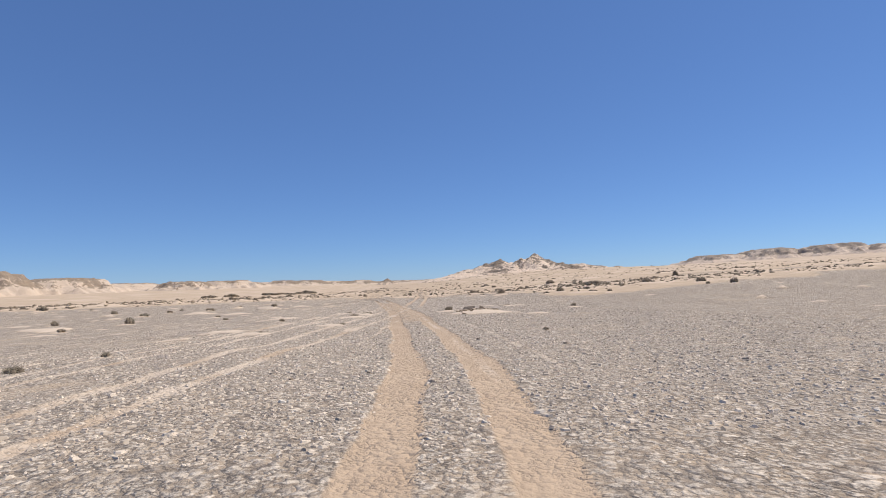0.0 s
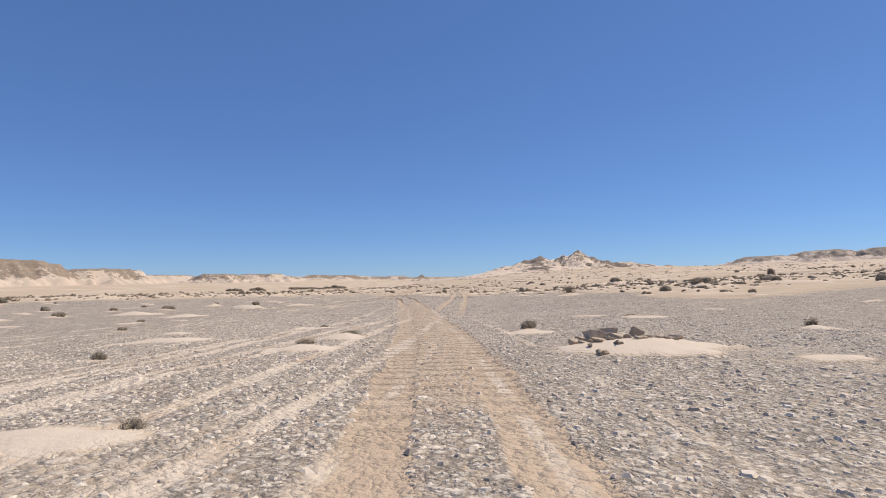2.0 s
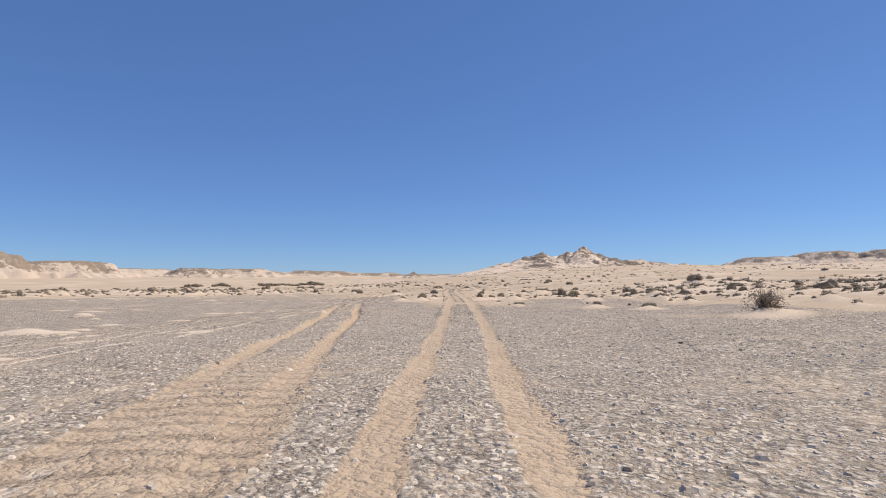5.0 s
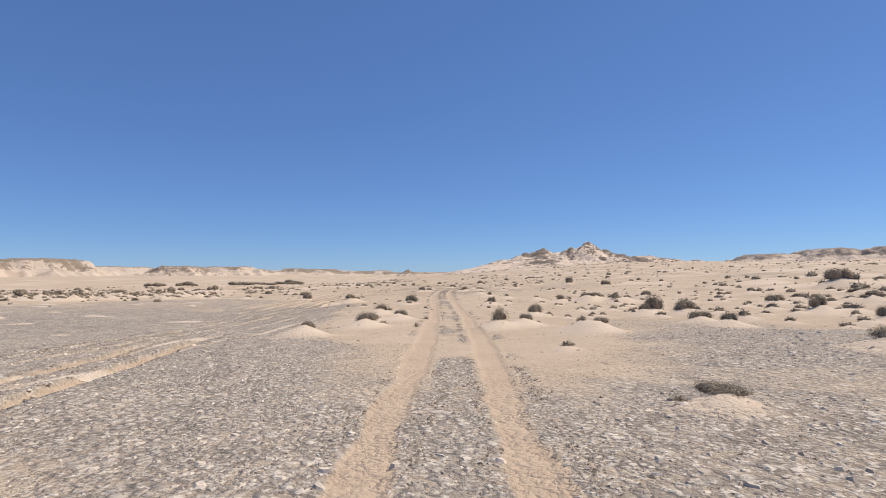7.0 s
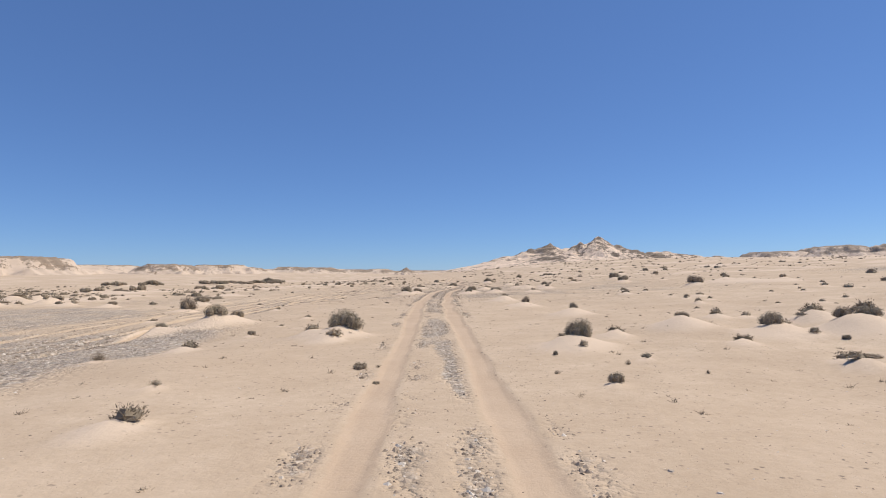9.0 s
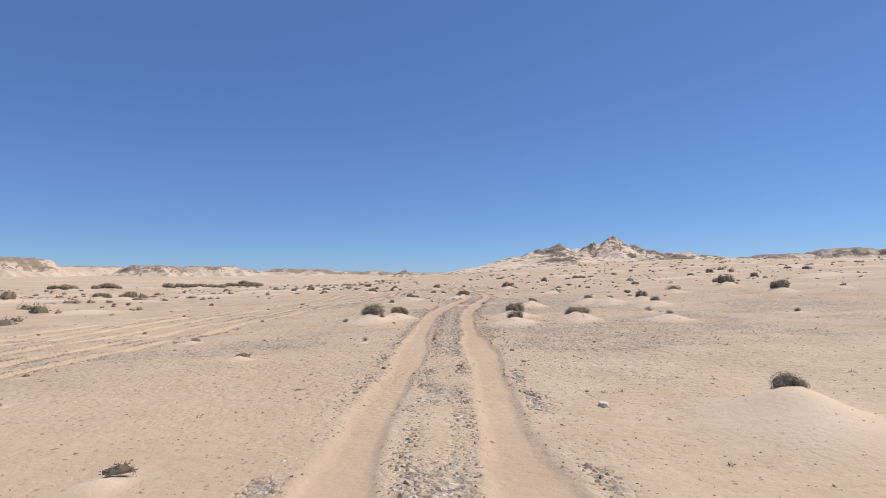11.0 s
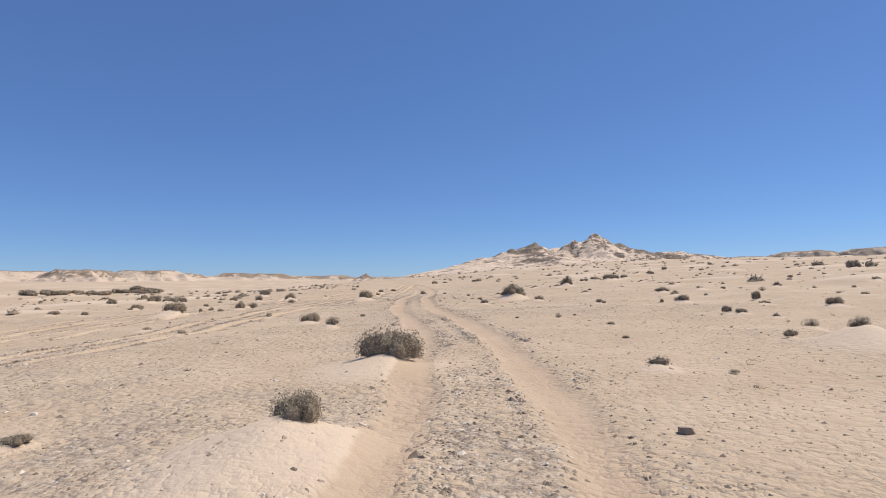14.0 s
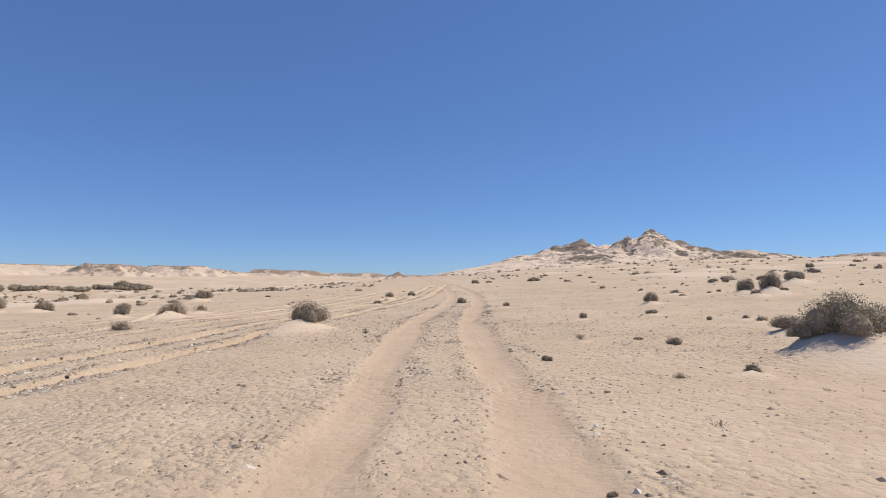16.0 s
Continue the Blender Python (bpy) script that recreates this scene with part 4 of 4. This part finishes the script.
def lobes_of(rng, count, high):
    """Lumps that make up a cushion 1 m across: centre, radius, height of each."""
    out = []
    for k in range(count):
        a, d = 2.4 * k + rng.uniform(-0.4, 0.4), 0.34 * math.sqrt((k + 0.3) / count)
        r = rng.uniform(0.15, 0.23)
        out.append((np.array((d * math.cos(a), d * math.sin(a), 0.0)), r, high * (1 - 1.6 * d * d) * rng.uniform(0.72, 1.05)))
    return out


def leaf_mesh(rng, lobes, per, size):
    """Small narrow leaves all over the lumps, pointing out and up."""
    parts = []
    for c, r, tall in lobes:
        a, s = rng.uniform(0, 6.28, per), rng.uniform(-0.5, 1, per)
        ring = np.sqrt(1 - np.clip(s, -1, 1) ** 2)
        out = np.stack([np.cos(a) * ring, np.sin(a) * ring, s], -1)
        k = rng.uniform(0.62, 1.14, per)[:, None]
        p = c + out * k * (r, r, 0.66 * tall) * np.where(s < 0, 0.9, 1.0)[:, None] + (0, 0, 0.34 * tall)
        p[:, 2] = np.maximum(p[:, 2], -0.02)
        d = out * 0.6 + (0, 0, 0.25) + rng.normal(0, 0.7, (per, 3))
        d /= np.linalg.norm(d, axis=1)[:, None]
        w = np.cross(d, rng.normal(0, 1, (per, 3)))
        w /= np.linalg.norm(w, axis=1)[:, None] + 1e-6
        n = size * rng.uniform(0.6, 1.5, per)[:, None]
        parts.append(np.stack([p, p + d * n * 0.5 + w * n * 0.2, p + d * n, p + d * n * 0.5 - w * n * 0.2], 1).reshape(-1, 3))
    verts = np.concatenate(parts)
    return verts, np.arange(len(verts)).reshape(-1, 4)


def core_mesh(rng, lobes, k):
    """The dense inside of each lump."""
    rings, around, verts, faces = 6, 10, [], []
    for c, r, tall in lobes:
        first = len(verts)
        for i in range(rings):
            e = -0.6 + 2.15 * i / (rings - 1)
            for j in range(around):
                a, v = j / around * 6.2832, k * rng.uniform(0.85, 1.1)
                verts.append(c + np.array((math.cos(a) * math.cos(e) * r, math.sin(a) * math.cos(e) * r, 0.66 * tall * math.sin(e))) * v + (0, 0, 0.34 * tall))
        faces += [tuple(first + q for q in (i * around + j, i * around + (j + 1) % around, (i + 1) * around + (j + 1) % around, (i + 1) * around + j))
                  for i in range(rings - 1) for j in range(around)]
    return np.array(verts), np.array(faces)


def shrub_kind(seed, count, per, twigs, high, size, core=0.68):
    """One shrub, about 1 m across, as an Empty with a bundle of twigs and its foliage."""
    rng = np.random.default_rng(seed)
    root = new("desert_shrub")
    lobes = lobes_of(rng, count, high)
    wood, wood_faces = twig_mesh(rng, twigs, 0.37, high * 0.8)
    if core:
        inner, inner_faces = core_mesh(rng, lobes, core)
        wood, wood_faces = np.concatenate([wood, inner]), np.concatenate([wood_faces, inner_faces + len(wood)])
    for name, (vv, ff), mat in (("woody_stem", (wood, wood_faces), M_TWIG), ("foliage", leaf_mesh(rng, lobes, per, size), M_LEAF)):
        ob = new(name, mesh_of(name, vv, ff, mat))
        ob.parent = root
    return root


KINDS = [shrub_kind(41, 9, 950, 46, 0.46, 0.025), shrub_kind(42, 7, 1150, 46, 0.54, 0.025), shrub_kind(43, 11, 850, 40, 0.36, 0.025),
         shrub_kind(44, 7, 700, 120, 0.46, 0.024, 0.45), shrub_kind(45, 8, 1000, 40, 0.42, 0.025), shrub_kind(46, 7, 220, 130, 0.40, 0.026, 0),
         shrub_kind(47, 6, 420, 24, 0.44, 0.042, 0.75), shrub_kind(48, 5, 160, 60, 0.48, 0.042, 0),
         shrub_kind(49, 9, 300, 30, 0.46, 0.045, 0.8), shrub_kind(50, 8, 300, 30, 0.54, 0.045, 0.8), shrub_kind(51, 11, 240, 30, 0.36, 0.045, 0.8)]
LABELS = ["low dark grey-green cushion shrub on a sand mound", "rounded dark green desert shrub in drifted sand", "flat spreading dark shrub on pale sand",
          "half-bare twiggy grey shrub in the sand", "dense dark olive shrub on a small sand mound", "dry leafless brown twig shrub",
          "small dark tufted shrub in the sand", "small dry twiggy plant in the sand",
          "broad dark shrub far out on the sand", "rounded dark bush far out on the sand", "low dark thicket on a distant sand rise"]


def plant_shrubs():
    rng = np.random.default_rng(9)
    xs, ys = np.array([s[0] for s in SHRUBS]), np.array([s[1] for s in SHRUBS])
    zs = height(xs, ys)[0]
    used = set()
    for (x, y, w, stand), z in zip(SHRUBS, zs):
        k = int(rng.choice(6, p=[0.24, 0.22, 0.2, 0.1, 0.18, 0.06])) if w > 0.4 else int(rng.choice([6, 6, 7]))
        if y < 45 and w < 1.0:
            k = int(rng.choice([3, 4, 6]))
        if abs(x - track_x(y)) > 17 or y > 225:
            k = int(rng.choice([8, 9, 10]))
        tall = rng.uniform(0.8, 1.15) * (1.0 if w < 1.6 or y < 130 else 0.7)
        if stand:
            tall = 1.12 * stand
        m = pose(x, y, float(z) - (0.07 if w > 0.3 else 0.04) * w, rng.uniform(-6, 6), rng.uniform(-6, 6), rng.uniform(0, 360))
        if k in used:
            ob = copy_thing(KINDS[k], m)
        else:
            used.add(k)
            ob = KINDS[k]
            ob.matrix_basis = m
        ob.scale = (w * rng.uniform(0.9, 1.08), w * rng.uniform(0.75, 1.0), w * tall)
        tagged(ob, LABELS[k], "shrub", "shrubs along the track")


plant_shrubs()


def clump_field(name, label, places, widths, blades, seed, low=0.08, high=0.17):
    """Many small plants in one mesh: each a lumpy dome with narrow leaves all round."""
    rng = np.random.default_rng(seed)
    n = len(places)
    z = height(places[:, 0].copy(), places[:, 1].copy())[0]
    foot = np.column_stack([places, z])
    squat, long_way, spin = rng.uniform(0.55, 1.0, n), rng.uniform(0.7, 1.25, n), rng.uniform(0, 6.28, n)
    around, rings = 7, (0.05, 0.55, 1.05)
    a = np.arange(around) * 6.2832 / around
    unit = np.array([(math.cos(e) * math.cos(t), math.cos(e) * math.sin(t), math.sin(e)) for e in rings for t in a] + [(0, 0, 1)])
    core = unit[None] * rng.uniform(0.24, 0.42, (n, len(unit), 1)) * np.stack([long_way, 1 / long_way, 0.85 * squat], -1)[:, None]
    c, s = np.cos(spin)[:, None], np.sin(spin)[:, None]
    core = np.stack([core[..., 0] * c - core[..., 1] * s, core[..., 0] * s + core[..., 1] * c, core[..., 2]], -1) * widths[:, None, None] + foot[:, None]
    quads = [(i * around + j, i * around + (j + 1) % around, (i + 1) * around + (j + 1) % around, (i + 1) * around + j) for i in range(2) for j in range(around)]
    tip = [(2 * around + j, 2 * around + (j + 1) % around, 3 * around, 3 * around) for j in range(around)]
    tri = np.array([t for q in quads for t in ((q[0], q[1], q[2]), (q[0], q[2], q[3]))] + [t[:3] for t in tip])
    k = rng.integers(0, len(unit), (n, blades))
    root = core[np.arange(n)[:, None], k]
    out = root - foot[:, None]
    d = out / (np.linalg.norm(out, axis=-1, keepdims=True) + 1e-6) + rng.normal(0, 0.55, out.shape) + (0, 0, 0.15)
    d /= np.linalg.norm(d, axis=-1, keepdims=True)
    side = np.cross(d, rng.normal(0, 1, out.shape))
    side /= np.linalg.norm(side, axis=-1, keepdims=True) + 1e-6
    size = (widths[:, None] * rng.uniform(low, high, (n, blades)))[..., None]
    root = root + rng.normal(0, 0.05, out.shape) * widths[:, None, None]
    leaf = np.stack([root - side * size * 0.16, root + side * size * 0.16, root + d * size], 2).reshape(-1, 3)
    v = np.concatenate([core.reshape(-1, 3), leaf])
    f = np.concatenate([(tri[None] + len(unit) * np.arange(n)[:, None, None]).reshape(-1, 3), len(unit) * n + np.arange(3 * n * blades).reshape(-1, 3)])
    me = mesh_of(name, v, f, M_TUFT)
    return tagged(new(name, me), label, "shrub", kind="stuff")


def stem_field(name, label, places, widths, stems, seed):
    """Small dry tufts in one mesh: thin bent stems that fan out of each root."""
    rng = np.random.default_rng(seed)
    n = len(places)
    z = height(places[:, 0].copy(), places[:, 1].copy())[0]
    root = np.repeat(np.column_stack([places, z - 0.01]), stems, 0)
    w = np.repeat(widths, stems)[:, None]
    a, e = rng.uniform(0, 6.28, n * stems), rng.uniform(0.1, 1.35, n * stems)
    d = np.stack([np.cos(a) * np.cos(e), np.sin(a) * np.cos(e), 0.8 * np.sin(e)], -1)
    root = root + d * (0.6, 0.6, 0) * w * rng.uniform(0, 0.5, (n * stems, 1))
    reach = w * rng.uniform(0.2, 0.5, (n * stems, 1))
    mid = root + d * reach * 0.5 + rng.normal(0, 0.06, d.shape) * w
    end = mid + (d + rng.normal(0, 0.45, d.shape)) * reach * 0.55
    side = np.cross(d, rng.normal(0, 1, d.shape))
    side = side / (np.linalg.norm(side, axis=1, keepdims=True) + 1e-6) * np.minimum(w, 0.3) * rng.uniform(0.012, 0.026, (n * stems, 1))
    v = np.stack([root - side, root + side, mid + side, mid - side, end], 1).reshape(-1, 3)
    f = np.array([(0, 1, 2), (0, 2, 3), (3, 2, 4)])[None] + 5 * np.arange(n * stems)[:, None, None]
    return tagged(new(name, mesh_of(name, v, f.reshape(-1, 3), M_TUFT)), label, "shrub", kind="stuff")


def far_plants():
    rng = np.random.default_rng(17)
    n = 15000
    y = 60 + 360 * rng.uniform(0, 1, n) ** 1.25
    u = np.where(rng.uniform(0, 1, n) < 0.6, rng.uniform(8, 260, n), -rng.uniform(8, 130, n))
    x = u + track_x(y)
    patch = waves(x, y, 30, 51, 3)
    keep = (rng.uniform(0, 1, n) < np.clip(0.45 + 0.5 * patch, 0.08, 1) * np.where((u > 0) & (y > 150), 0.5, 1.0) * (1 - gravel_share(x, y)) ** 3)
    keep &= (np.abs(u) > 20) | (y > 215)
    keep &= ~((u < 0) & (y > 330)) & (np.hypot(x - 118, y - 395) > 42) & ((u > 0) | (rng.uniform(0, 1, n) < 0.9))
    p = np.column_stack([x, y])[keep]
    bx, by = rng.uniform(-105, -16, 130), rng.normal(0, 10, 130)
    p = np.vstack([p, np.column_stack([bx, by + np.interp(bx, [-105, -30, -14], [165, 146, 128])])])
    clump_field("far_shrubs", "scattered dark shrubs over the far sand slope", p, np.clip(rng.lognormal(-0.45, 0.5, len(p)), 0.25, 1.9), 40, 18)
    crests = np.array([(x - WIND[0] * 0.1 * w, y - WIND[1] * 0.1 * w) for x, y, w, _ in SMALL_MOUNDS])
    wide = np.array([0.75 * m[2] for m in SMALL_MOUNDS])
    near = np.abs(crests[:, 0] - track_x(crests[:, 1])) < 13
    clump_field("mound_tufts", "small dark tufts on low sand mounds", crests[~near], wide[~near], 44, 20)
    clump_field("twiggy_tufts", "small dry twiggy tufts on low sand mounds", crests[near], wide[near], 300, 21, 0.04, 0.12)
    n = 5500
    y = rng.uniform(20, 225, n)
    u = rng.normal(2, 14, n)
    x = u + track_x(y)
    worn = rut_pull(x, y)[0]
    keep = (worn < 0.1) & (np.abs(u) > 1.6) & (rng.uniform(0, 1, n) < (1 - 0.93 * smooth(0.2, 0.8, gravel_share(x, y)))) & (y > 66)
    p = np.column_stack([x, y])[keep]
    stem_field("sand_tufts", "tiny dry twigs and tufts dotted over the sand", p, np.clip(rng.lognormal(-2.3, 0.4, len(p)), 0.05, 0.17), 24, 19)


far_plants()


# ---- single stones ----
def stone_shape(seed):
    """A flat, broken stone about 1 m across."""
    bm = bmesh.new()
    bmesh.ops.create_icosphere(bm, subdivisions=1, radius=0.5)
    rng = np.random.default_rng(seed)
    lean = rng.uniform(-0.25, 0.25)
    for v in bm.verts:
        x, y, z = v.co
        x, y = x * rng.uniform(0.75, 1.15), y * rng.uniform(0.55, 0.95)
        z = max(min(z * rng.uniform(0.8, 1.1), 0.3), -0.3) * 0.75 + lean * x
        v.co = (x, y, z)
    me = bpy.data.meshes.new("stone")
    bm.to_mesh(me)
    bm.free()
    me.materials.append(M_LONE_STONE)
    return me


def lay_stones():
    """Stones that stand out singly on the gravel and beside the ruts."""
    rng = np.random.default_rng(61)
    shapes = [stone_shape(70 + k) for k in range(9)]
    y = np.concatenate([rng.uniform(0, 62, 130), rng.uniform(120, 204, 160)])
    side = rng.choice((-1, 1), len(y))
    u = side * np.where(rng.uniform(0, 1, len(y)) < 0.45, rng.normal(1.25, 0.14, len(y)), rng.uniform(1.3, 8, len(y)))
    x = u + track_x(y)
    z, worn, _, fresh, pale = height(x.copy(), y.copy())
    for k in np.nonzero((worn < 0.2) & (fresh < 0.4) & (pale < 0.3))[0]:
        size = min(0.045 + rng.exponential(0.03), 0.15)
        ob = new("stone", shapes[int(rng.integers(len(shapes)))])
        ob.matrix_basis = pose(float(x[k]), float(y[k]), float(z[k]) + 0.1 * size, rng.uniform(-14, 14), rng.uniform(-14, 14), rng.uniform(0, 360))
        ob.scale = (size, size, size)
        ob.parent = ground


lay_stones()
